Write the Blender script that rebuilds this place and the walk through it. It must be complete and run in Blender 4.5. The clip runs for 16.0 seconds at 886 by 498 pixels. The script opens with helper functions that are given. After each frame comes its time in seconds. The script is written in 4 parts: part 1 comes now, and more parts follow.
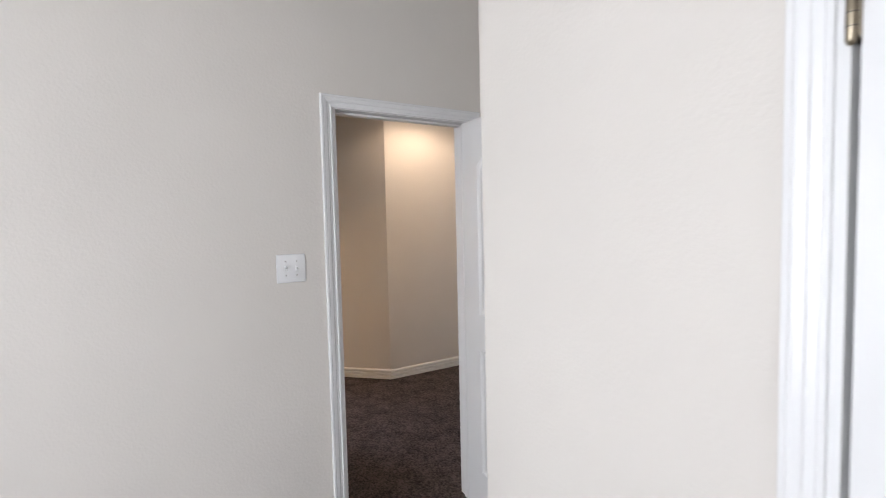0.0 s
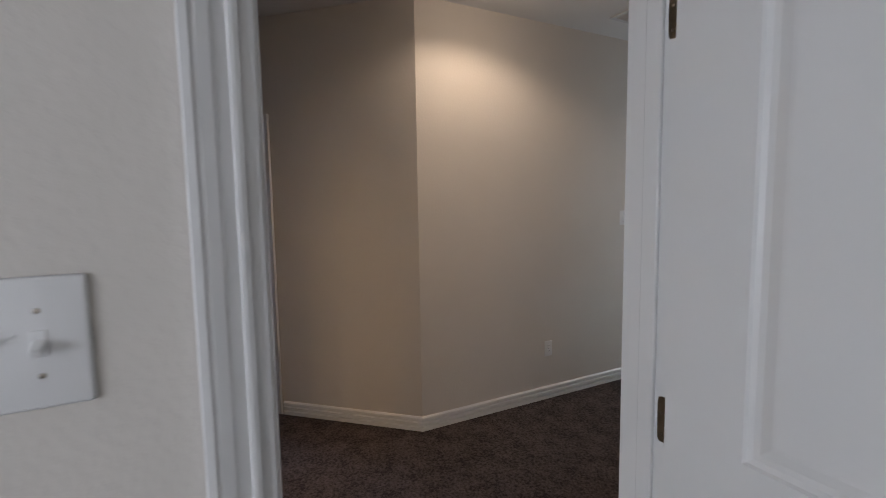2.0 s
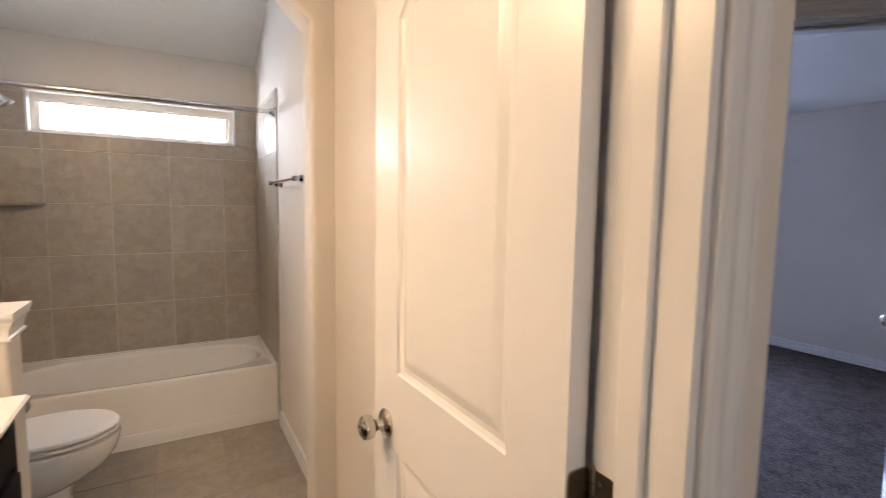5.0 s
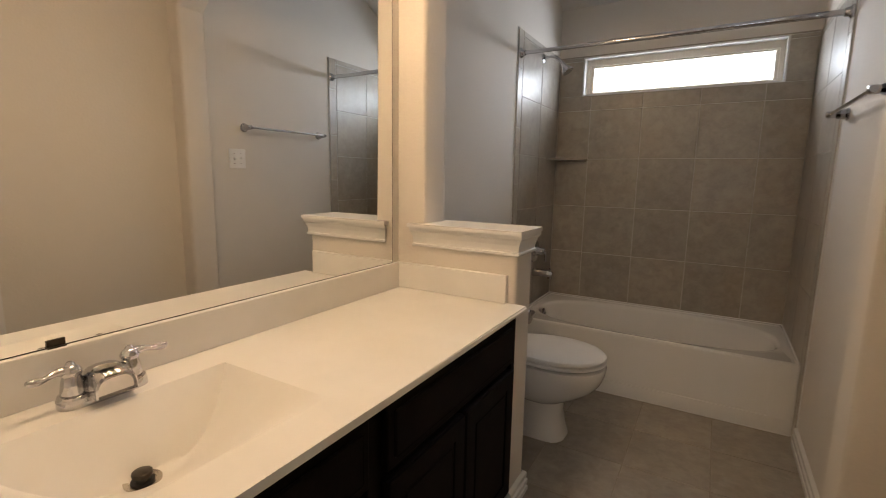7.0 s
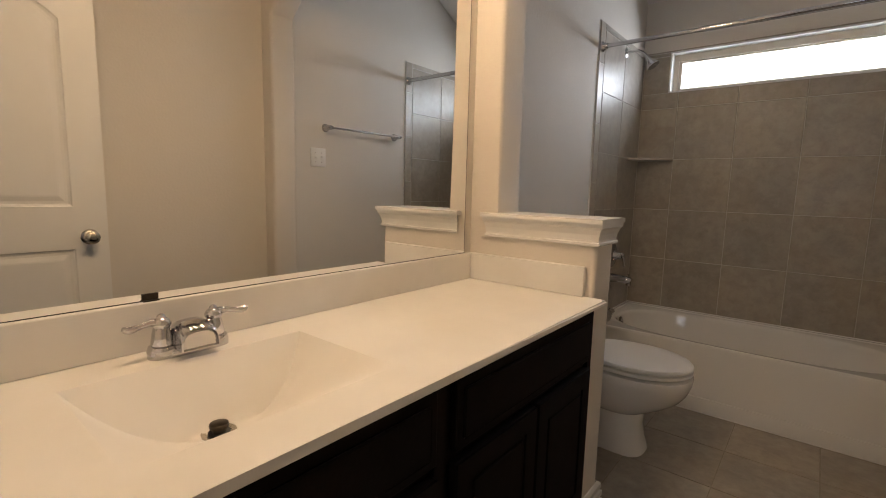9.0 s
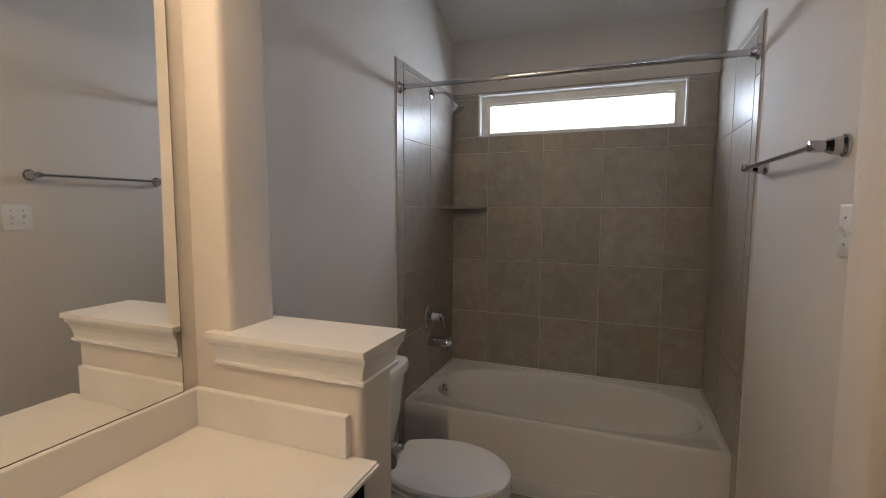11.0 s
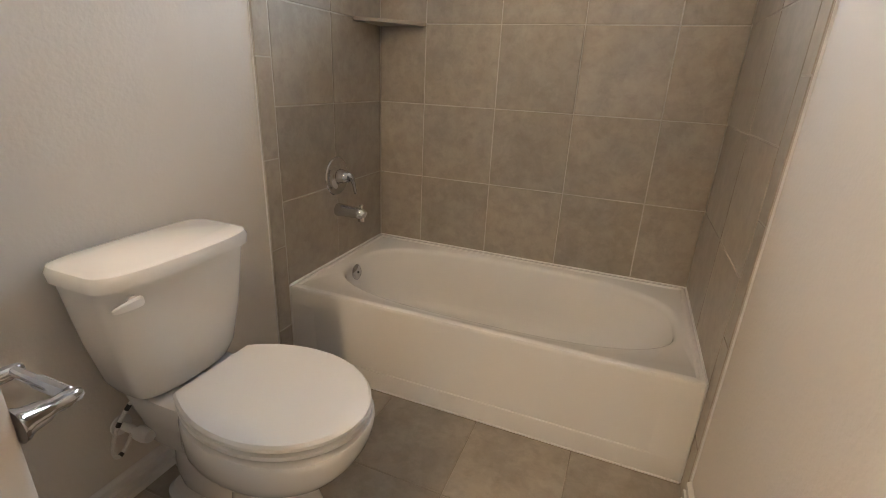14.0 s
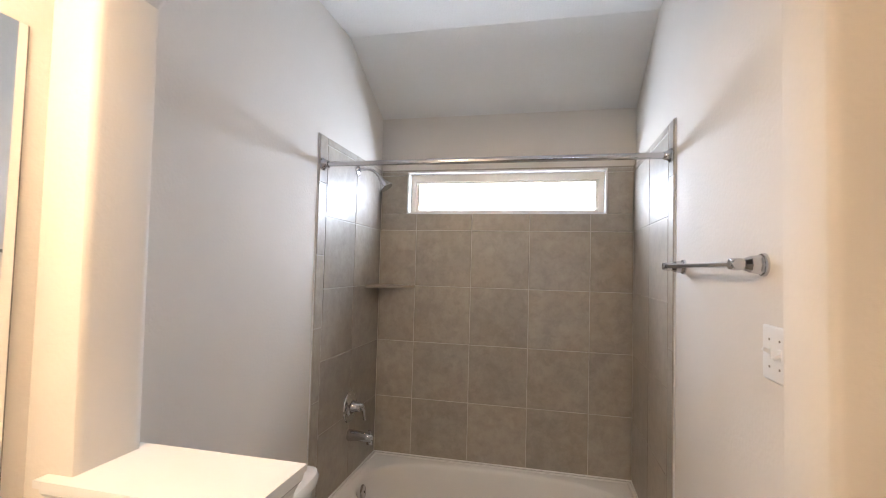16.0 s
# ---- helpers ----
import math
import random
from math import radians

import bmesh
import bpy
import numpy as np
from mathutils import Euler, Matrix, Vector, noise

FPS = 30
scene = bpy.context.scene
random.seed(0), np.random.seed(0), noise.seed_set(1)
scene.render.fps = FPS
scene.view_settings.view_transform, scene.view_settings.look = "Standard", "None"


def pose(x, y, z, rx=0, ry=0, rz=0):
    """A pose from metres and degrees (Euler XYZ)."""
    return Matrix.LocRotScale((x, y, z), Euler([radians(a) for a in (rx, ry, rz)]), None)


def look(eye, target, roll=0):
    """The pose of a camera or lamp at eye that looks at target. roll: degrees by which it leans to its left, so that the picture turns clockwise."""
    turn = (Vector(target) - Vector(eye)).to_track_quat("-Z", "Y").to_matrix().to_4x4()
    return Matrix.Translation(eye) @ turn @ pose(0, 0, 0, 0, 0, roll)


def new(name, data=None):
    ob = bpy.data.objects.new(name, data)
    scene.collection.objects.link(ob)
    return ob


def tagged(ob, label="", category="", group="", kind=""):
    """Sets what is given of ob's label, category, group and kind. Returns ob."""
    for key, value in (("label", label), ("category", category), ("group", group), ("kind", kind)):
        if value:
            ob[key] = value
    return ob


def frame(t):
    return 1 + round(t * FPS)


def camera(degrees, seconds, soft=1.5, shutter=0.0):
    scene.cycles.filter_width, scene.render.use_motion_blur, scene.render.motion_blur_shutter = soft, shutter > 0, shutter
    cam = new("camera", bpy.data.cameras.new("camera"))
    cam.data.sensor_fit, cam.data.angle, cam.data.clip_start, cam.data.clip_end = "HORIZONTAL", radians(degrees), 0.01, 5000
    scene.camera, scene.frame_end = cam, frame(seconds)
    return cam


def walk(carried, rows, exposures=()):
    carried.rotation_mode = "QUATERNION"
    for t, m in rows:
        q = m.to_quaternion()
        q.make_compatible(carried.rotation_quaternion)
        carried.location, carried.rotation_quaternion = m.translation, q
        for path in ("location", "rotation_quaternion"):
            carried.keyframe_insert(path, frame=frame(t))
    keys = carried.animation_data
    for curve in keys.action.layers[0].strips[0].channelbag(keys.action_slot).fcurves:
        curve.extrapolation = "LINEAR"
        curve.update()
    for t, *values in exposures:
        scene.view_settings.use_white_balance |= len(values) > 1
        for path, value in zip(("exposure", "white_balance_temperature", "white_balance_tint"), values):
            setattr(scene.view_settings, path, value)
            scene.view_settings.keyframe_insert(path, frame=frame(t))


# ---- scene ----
cam = camera(87.7, 16.0, 0.9, 0.2)
PATH = [
    (0, (-2.285, -3.067, 1.531), (-0.567, -4.084, 1.419), -1.3),
    (0.5, (-1.962, -3.147, 1.516), (-0.173, -4.036, 1.433), -1.3),
    (1, (-1.581, -3.249, 1.509), (0.197, -4.163, 1.434), -0.3),
    (1.5, (-1.189, -3.455, 1.494), (0.619, -4.305, 1.392), -0.6),
    (2, (-0.786, -3.667, 1.47), (0.976, -4.594, 1.284), -0.9),
    (2.5, (-0.436, -3.903, 1.423), (1.325, -4.825, 1.207), -0.3),
    (3, (-0.058, -4.095, 1.431), (1.849, -4.647, 1.192), 1.0),
    (3.5, (0.3, -4.127, 1.438), (2.284, -4.219, 1.206), 0.5),
    (4, (0.618, -4.107, 1.449), (2.5, -3.469, 1.225), -0.9),
    (4.5, (0.834, -4.02, 1.443), (2.313, -2.697, 1.197), 0.1),
    (4.8, (0.927, -3.918, 1.45), (2.135, -2.337, 1.246), 0.2),
    (5, (0.952, -3.859, 1.427), (1.955, -2.138, 1.248), 0.9),
    (5.2, (0.984, -3.815, 1.443), (1.754, -1.983, 1.222), 0.9),
    (7.5, (1.084, -3.483, 1.21), (-0.117, -1.913, 0.907), 0.9),
    (8, (1.09, -3.495, 1.168), (-0.185, -1.978, 0.901), 0.9),
    (8.5, (1.071, -3.512, 1.148), (-0.213, -2.003, 0.875), 1.3),
    (9, (1.053, -3.491, 1.174), (-0.197, -1.95, 0.917), 1.4),
    (9.5, (1.043, -3.403, 1.268), (0.03, -1.695, 1.028), 1.1),
    (10, (1.04, -3.315, 1.415), (0.364, -1.44, 1.244), 1.1),
    (12.5, (1.078, -2.204, 1.347), (0.252, -0.409, 1.036), -0.9),
    (13, (1.181, -2.122, 1.276), (0.46, -0.318, 0.8), 3.1),
    (13.5, (1.179, -2.109, 1.19), (0.501, -0.348, 0.529), 3.7),
    (14, (1.175, -2.102, 1.193), (0.502, -0.352, 0.496), 2.7),
    (14.5, (1.144, -2.139, 1.309), (0.49, -0.309, 0.833), 2.8),
    (15, (1.029, -2.282, 1.417), (0.464, -0.372, 1.233), 2.7),
    (15.5, (0.996, -2.508, 1.501), (0.528, -0.564, 1.469), 2.0),
    (16, (1.031, -2.769, 1.528), (0.593, -0.82, 1.611), 1.5),
]
EXPOSURES = ((0, 0.66, 6550, 15), (0.5, 0.22, 6550, 15), (1.0, -0.04, 6550, 15), (1.5, -0.19, 6500, 15), (2.0, -0.09, 6350, 15), (2.5, 0.29, 6060, 14), (3.0, 0.66, 5750, 15), (4.0, 0.84, 6050, 18), (5.2, 0.42, 6300, 15),
             (7.3, -0.57, 6500, 12), (10, -0.6, 6250, 13), (12.5, -0.95, 5650, 11), (13, -0.22, 5950, 12), (13.5, 0.06, 6200, 12), (14, 0.55, 6350, 11), (14.5, 0.82, 5900, 9), (15, 1.0, 5750, 10), (15.5, 0.93, 5700, 10), (16, 0.53, 5900, 13))
walk(cam, [(row[0], look(*row[1:])) for row in PATH], EXPOSURES)

# ---- world and lights ----
world = bpy.data.worlds.new("sky")
scene.world = world
world.use_nodes = True
sky = world.node_tree.nodes.new("ShaderNodeTexSky")
sky.sky_type = "NISHITA"
sky.sun_disc = False
sky.sun_elevation, sky.sun_rotation = radians(48), radians(200)
world.node_tree.links.new(sky.outputs[0], world.node_tree.nodes["Background"].inputs[0])
world.node_tree.nodes["Background"].inputs[1].default_value = 0.1


def lamp(name, kind, m, power, color, size=(0.1, 0.1), angle=60.0):
    data = bpy.data.lights.new(name, kind)
    data.energy, data.color = power, color
    if kind == "AREA":
        data.shape, data.size, data.size_y = "RECTANGLE", size[0], size[1]
    elif kind == "SUN":
        data.angle = radians(0.5)
    else:
        data.shadow_soft_size = size[0]
        if kind == "SPOT":
            data.spot_size, data.spot_blend = radians(angle), 0.42 if angle < 160 else 1.0
    ob = new(name, data)
    ob.matrix_world = m
    return ob


DAY = (0.86, 0.93, 1.0)
WARM = (1.0, 0.695, 0.40)
lamp("sun", "SUN", look((0, 0, 8), (-1.2, -3.0, 0)), 2.5, (1, 0.95, 0.88))
lamp("daylight_bathroom", "AREA", look((0.766, 0.17, 1.995), (0.766, -3, 1.995)), 22.5, DAY, (1.16, 0.24))
lamp("daylight_bedroom", "AREA", look((-2.35, -0.22, 1.45), (-2.35, -4, 1.45)), 98, DAY, (1.7, 1.45))
lamp("daylight_bedroom_west", "AREA", look((-4.33, -1.45, 1.45), (0, -1.45, 1.45)), 15, DAY, (1.35, 1.40))
lamp("daylight_room_a", "AREA", look((6.60, -0.65, 1.35), (0, -0.65, 1.35)), 250, (0.54, 0.66, 1.0), (0.85, 1.45))
# room B's fill comes through an assumed window that stays out of view
lamp("fill_room_b", "AREA", look((4.9, -7.06, 1.35), (4.9, 0, 1.35)), 66, (0.80, 0.90, 1.0), (0.9, 1.45))
lamp("daylight_room_c", "AREA", look((6.10, -10.4, 1.4), (0, -10.4, 1.4)), 260, (0.66, 0.85, 1.0), (1.6, 1.45))
# cool fill at the corridor's unseen end, added to lighten the hall wall
lamp("fill_hall_end", "AREA", look((1.42, -8.46, 1.55), (1.42, 0, 1.75)), 10, (0.78, 0.89, 1.0), (0.72, 1.0))
lamp("hall_can_light", "SPOT", look((1.25, -5.2, 2.70), (1.38, -5.17, 0)), 34, (1.0, 0.78, 0.57), (0.05, 0.05), 148)
for k in (-3.10, -2.76, -2.42):
    lamp("vanity_bulb_light", "POINT", pose(0.24, k, 2.27), 10.5, WARM, (0.05, 0.05))
    lamp("vanity_shade_light", "SPOT", look((0.24, k, 2.26), (0.24, k - 0.01, 0)), 18, WARM, (0.05, 0.05), 168)
# extra point lamp below the downlight, added to fill the upper hall walls
lamp("hall_lens_fill", "POINT", pose(1.25, -5.2, 2.60), 4.0, (1.0, 0.78, 0.56), (0.05, 0.05))


# ---- materials ----
def material(name, color, rough=0.5, metal=0.0, mottle=0.0, mottle_scale=3.0, grain=0.0, grain_scale=200.0, bump=0.0, bump_scale=150.0,
             random_tone=0.0, coat=0.0, second=None, spec=0.5, rough_var=0.0):
    mat = bpy.data.materials.new(name)
    mat.use_nodes = True
    nt = mat.node_tree
    bsdf = nt.nodes["Principled BSDF"]
    N = nt.nodes.new
    L = nt.links.new
    co = N("ShaderNodeTexCoord").outputs["Object"]
    geo = N("ShaderNodeNewGeometry").outputs["Position"]

    def tex(scale, detail=4.0):
        n = N("ShaderNodeTexNoise")
        n.inputs["Scale"].default_value, n.inputs["Detail"].default_value = scale, detail
        L(geo, n.inputs["Vector"])
        return n.outputs["Fac"]

    bsdf.inputs["Roughness"].default_value = rough
    bsdf.inputs["Metallic"].default_value = metal
    bsdf.inputs["Coat Weight"].default_value = coat
    bsdf.inputs["Specular IOR Level"].default_value = spec
    bsdf.inputs["Base Color"].default_value = (*color, 1)
    out = None
    if mottle or grain or random_tone:
        value = None

        def add(a, b):
            if a is None:
                return b
            m = N("ShaderNodeMath")
            m.operation = "ADD"
            L(a, m.inputs[0]), L(b, m.inputs[1])
            return m.outputs[0]

        def ranged(src, amount):
            r = N("ShaderNodeMapRange")
            r.inputs["From Min"].default_value, r.inputs["From Max"].default_value = 0.25, 0.75
            r.inputs["To Min"].default_value, r.inputs["To Max"].default_value = -amount, amount
            L(src, r.inputs["Value"])
            return r.outputs[0]
        if mottle:
            value = add(value, ranged(tex(mottle_scale, 6), mottle))
        if grain:
            value = add(value, ranged(tex(grain_scale, 3), grain))
        if random_tone:
            info = N("ShaderNodeObjectInfo").outputs["Random"]
            value = add(value, ranged(info, random_tone * 0.5))
        mix = N("ShaderNodeMix")
        mix.data_type = "RGBA"
        dark = second or tuple(c * 0.45 for c in color)
        light = tuple(min(1, 2 * c - d) for c, d in zip(color, dark))
        mix.inputs["A"].default_value, mix.inputs["B"].default_value = (*dark, 1), (*light, 1)
        off = N("ShaderNodeMath")
        off.operation, off.use_clamp = "ADD", True
        L(value, off.inputs[0])
        off.inputs[1].default_value = 0.5
        L(off.outputs[0], mix.inputs["Factor"])
        L(mix.outputs["Result"], bsdf.inputs["Base Color"])
    if rough_var:
        r = N("ShaderNodeMapRange")
        r.inputs["From Min"].default_value, r.inputs["From Max"].default_value = 0.3, 0.7
        r.inputs["To Min"].default_value, r.inputs["To Max"].default_value = max(0.02, rough - rough_var), rough + rough_var
        L(tex(mottle_scale * 1.7, 5), r.inputs["Value"])
        L(r.outputs[0], bsdf.inputs["Roughness"])
    if bump:
        b = N("ShaderNodeBump")
        b.inputs["Strength"].default_value = 1.0
        b.inputs["Distance"].default_value = bump
        L(tex(bump_scale, 3), b.inputs["Height"])
        L(b.outputs[0], bsdf.inputs["Normal"])
    return mat


PAINT = material("greige_wall_paint", (0.60, 0.565, 0.52), 0.72, mottle=0.03, mottle_scale=1.6, bump=0.0010, bump_scale=85, spec=0.22)
CEIL = material("ceiling_paint", (0.70, 0.67, 0.63), 0.85, mottle=0.03, mottle_scale=2, bump=0.0025, bump_scale=90)
TRIM = material("white_trim_paint", (0.78, 0.765, 0.735), 0.26, mottle=0.02, mottle_scale=5, spec=0.4)
DOORWHITE = material("white_door_paint", (0.79, 0.775, 0.745), 0.27, mottle=0.02, mottle_scale=4)
CARPET = material("brown_carpet_pile", (0.083, 0.066, 0.061), 0.95, mottle=0.36, mottle_scale=8.0, grain=0.7, grain_scale=75, bump=0.02, bump_scale=90, spec=0.1)


def tile_material(name, light, dark, rough):
    """Cloudy ceramic: broad clouds, smudges and fine specks that differ from tile to tile."""
    mat = bpy.data.materials.new(name)
    mat.use_nodes = True
    nt = mat.node_tree
    bsdf = nt.nodes["Principled BSDF"]
    N, L = nt.nodes.new, nt.links.new
    shift = N("ShaderNodeVectorMath")
    shift.operation = "MULTIPLY_ADD"
    info = N("ShaderNodeObjectInfo").outputs["Random"]
    L(info, shift.inputs[0])
    shift.inputs[1].default_value = (37.0, 53.0, 71.0)
    L(N("ShaderNodeNewGeometry").outputs["Position"], shift.inputs[2])

    def cloud(scale, detail, rough_, distort, lo, hi, a, b):
        n = N("ShaderNodeTexNoise")
        n.inputs["Scale"].default_value, n.inputs["Detail"].default_value = scale, detail
        n.inputs["Roughness"].default_value, n.inputs["Distortion"].default_value = rough_, distort
        L(shift.outputs[0], n.inputs["Vector"])
        m = N("ShaderNodeMapRange")
        m.inputs["From Min"].default_value, m.inputs["From Max"].default_value = lo, hi
        m.inputs["To Min"].default_value, m.inputs["To Max"].default_value = a, b
        L(n.outputs["Fac"], m.inputs["Value"])
        return m.outputs[0]

    def blend(fac, a, b):
        m = N("ShaderNodeMix")
        m.data_type = "RGBA"
        L(fac, m.inputs["Factor"])
        for key, c in (("A", a), ("B", b)):
            if isinstance(c, tuple):
                m.inputs[key].default_value = (*c, 1)
            else:
                L(c, m.inputs[key])
        return m.outputs["Result"]
    base = blend(cloud(4.5, 7, 0.6, 0.2, 0.25, 0.75, 0.0, 1.0), dark, light)
    warm = blend(cloud(2.6, 4, 0.5, 0.0, 0.42, 0.66, 0.0, 0.5), base, tuple(c * k for c, k in zip(light, (0.96, 0.88, 0.76))))
    smudge = blend(cloud(20, 6, 0.68, 0.3, 0.42, 0.72, 0.0, 0.42), warm, tuple(c * 0.66 for c in dark))
    pale = blend(cloud(13, 6, 0.66, 0.3, 0.48, 0.76, 0.0, 0.40), smudge, tuple(min(1.0, c * 1.25) for c in light))
    tone = N("ShaderNodeHueSaturation")
    L(pale, tone.inputs["Color"])
    r = N("ShaderNodeMapRange")
    r.inputs["To Min"].default_value, r.inputs["To Max"].default_value = 0.93, 1.07
    L(info, r.inputs["Value"])
    L(r.outputs[0], tone.inputs["Value"])
    L(tone.outputs[0], bsdf.inputs["Base Color"])
    L(cloud(9, 2, 0.5, 0.0, 0.0, 1.0, rough - 0.07, rough + 0.07), bsdf.inputs["Roughness"])
    return mat


TILE = tile_material("grey_ceramic_tile", (0.372, 0.340, 0.298), (0.268, 0.243, 0.211), 0.33)
FLOORTILE = tile_material("grey_floor_tile", (0.345, 0.312, 0.270), (0.225, 0.202, 0.174), 0.38)
FLOORGROUT = material("brown_floor_grout", (0.26, 0.222, 0.185), 0.9, mottle=0.15, mottle_scale=12, grain=0.15, grain_scale=300)
GROUT = material("grey_grout", (0.47, 0.445, 0.41), 0.9, mottle=0.15, mottle_scale=12, grain=0.15, grain_scale=300)
CHROME = material("chrome", (0.58, 0.58, 0.60), 0.08, 1.0, mottle=0.02, mottle_scale=8)
NICKEL = material("satin_nickel", (0.50, 0.46, 0.40), 0.26, 1.0, mottle=0.06, mottle_scale=30)
BRASS = material("antique_nickel_hinge", (0.25, 0.21, 0.155), 0.32, 1.0, mottle=0.15, mottle_scale=40)
DARKMETAL = material("tarnished_drain_metal", (0.06, 0.05, 0.04), 0.35, 1.0, mottle=0.3, mottle_scale=60)
PORCELAIN = material("white_porcelain", (0.80, 0.79, 0.77), 0.08, coat=0.5, mottle=0.01, mottle_scale=4)
ACRYLIC = material("white_tub_acrylic", (0.79, 0.775, 0.75), 0.09, spec=0.45, mottle=0.015, mottle_scale=3)
MARBLE = material("cultured_marble", (0.82, 0.762, 0.665), 0.42, mottle=0.05, mottle_scale=6)
ESPRESSO = material("espresso_wood", (0.006, 0.0042, 0.0035), 0.6, mottle=0.25, mottle_scale=14, grain=0.2, grain_scale=120, spec=0.05)
MIRROR = material("mirror_silver", (0.90, 0.91, 0.90), 0.006, 1.0)
PLASTIC = material("white_plastic", (0.80, 0.79, 0.77), 0.33, mottle=0.01, mottle_scale=10)
# near-black: mirror edges, a screw, and shade set into slots, hinge joints and vent
DARK = material("dark_edge_and_gap_shade", (0.02, 0.018, 0.016), 0.7, mottle=0.2, mottle_scale=20)
FAN = material("dark_fan_blade", (0.022, 0.017, 0.015), 0.7, mottle=0.2, mottle_scale=10, spec=0.1)
VINYL = material("almond_vinyl_frame", (0.62, 0.57, 0.49), 0.4, mottle=0.04, mottle_scale=10)
CAULK = material("white_caulk", (0.75, 0.74, 0.72), 0.5, mottle=0.05, mottle_scale=30)
BRAID = material("braided_hose", (0.62, 0.61, 0.58), 0.45, grain=0.3, grain_scale=500, mottle=0.05)
BLIND = material("white_blind_slat", (0.80, 0.79, 0.77), 0.45, mottle=0.03, mottle_scale=10)
STEM = material("black_rubber", (0.012, 0.012, 0.012), 0.5, mottle=0.1, mottle_scale=40)


def glass_material(name, rough):
    mat = bpy.data.materials.new(name)
    mat.use_nodes = True
    b = mat.node_tree.nodes["Principled BSDF"]
    b.inputs["Transmission Weight"].default_value = 1.0
    b.inputs["Roughness"].default_value = rough
    b.inputs["IOR"].default_value = 1.3
    b.inputs["Base Color"].default_value = (0.97, 0.98, 0.98, 1)
    return mat


GLASS = glass_material("window_glass", 0.02)
FROST = glass_material("obscure_glass", 0.35)


def glow(name, color, strength):
    mat = bpy.data.materials.new(name)
    mat.use_nodes = True
    b = mat.node_tree.nodes["Principled BSDF"]
    b.inputs["Emission Color"].default_value = (*color, 1)
    b.inputs["Emission Strength"].default_value = strength
    b.inputs["Base Color"].default_value = (*color, 1)
    return mat


BULB = glow("warm_bulb", (1.0, 0.84, 0.62), 14.0)


# ---- mesh helpers ----
def part(name, bm, mat, parent=None, label="", smooth=False, m=None):
    me = bpy.data.meshes.new(name)
    bmesh.ops.recalc_face_normals(bm, faces=bm.faces)
    if smooth:
        for face in bm.faces:
            face.smooth = True
        for e in bm.edges:
            if len(e.link_faces) == 2 and e.calc_face_angle(0) > radians(38):
                e.smooth = False
    bm.to_mesh(me)
    bm.free()
    me.materials.append(mat)
    ob = new(name, me)
    ob.parent = parent
    if m is not None:
        ob.matrix_local = m
    if label:
        ob["label"] = label
    return ob


def thing(name, label, category, m=None, group="", kind=""):
    ob = new(name)
    ob.empty_display_size = 0.1
    if m is not None:
        ob.matrix_world = m
    return tagged(ob, label, category, group, kind)


def add_box(bm, x0, x1, y0, y1, z0, z1, bevel=0.0, seg=2, m=None):
    vs = [bm.verts.new((x, y, z)) for x in (x0, x1) for y in (y0, y1) for z in (z0, z1)]
    fs = [bm.faces.new([vs[i] for i in q]) for q in ((0, 1, 3, 2), (4, 6, 7, 5), (0, 4, 5, 1), (2, 3, 7, 6), (0, 2, 6, 4), (1, 5, 7, 3))]
    if m is not None:
        bmesh.ops.transform(bm, matrix=m, verts=vs)
    if bevel:
        es = list({e for f in fs for e in f.edges})
        bmesh.ops.bevel(bm, geom=es, offset=bevel, segments=seg, affect="EDGES", profile=0.5)
    return bm


def box(x0, x1, y0, y1, z0, z1, bevel=0.0, seg=2, m=None):
    return add_box(bmesh.new(), x0, x1, y0, y1, z0, z1, bevel, seg, m)


def add_lathe(bm, profile, n=24, m=None):
    """A turned form round the z axis from (radius, height) pairs."""
    m = m or Matrix()
    rings = []
    for r, h in profile:
        if r < 1e-5:
            rings.append([bm.verts.new(m @ Vector((0, 0, h)))])
        else:
            rings.append([bm.verts.new(m @ Vector((r * math.cos(2 * math.pi * i / n), r * math.sin(2 * math.pi * i / n), h))) for i in range(n)])
    for a, b in zip(rings, rings[1:]):
        for i in range(n):
            j = (i + 1) % n
            quad = [a[i % len(a)], a[j % len(a)], b[j % len(b)], b[i % len(b)]]
            uniq = list(dict.fromkeys(quad))
            if len(uniq) > 2:
                bm.faces.new(uniq)
    for ring in (rings[0], rings[-1]):
        if len(ring) > 2:
            bm.faces.new(ring)
    return bm


def lathe(profile, n=24, m=None):
    return add_lathe(bmesh.new(), profile, n, m)


def add_tube(bm, pts, radius, n=12):
    """A round bar along points; radius is a number or one for each point."""
    pts = [Vector(p) for p in pts]
    rr = radius if isinstance(radius, (list, tuple)) else [radius] * len(pts)
    rings = []
    for i, p in enumerate(pts):
        d = (pts[min(i + 1, len(pts) - 1)] - pts[max(i - 1, 0)]).normalized()
        ref = Vector((0, 0, 1)) if abs(d.z) < 0.9 else Vector((1, 0, 0))
        s = d.cross(ref).normalized()
        u = s.cross(d)
        rings.append([bm.verts.new(p + rr[i] * (math.cos(2 * math.pi * k / n) * s + math.sin(2 * math.pi * k / n) * u)) for k in range(n)])
    for a, b in zip(rings, rings[1:]):
        for k in range(n):
            bm.faces.new((a[k], a[(k + 1) % n], b[(k + 1) % n], b[k]))
    bm.faces.new(rings[0]), bm.faces.new(rings[-1])
    return bm


def tube(pts, radius, n=12):
    return add_tube(bmesh.new(), pts, radius, n)


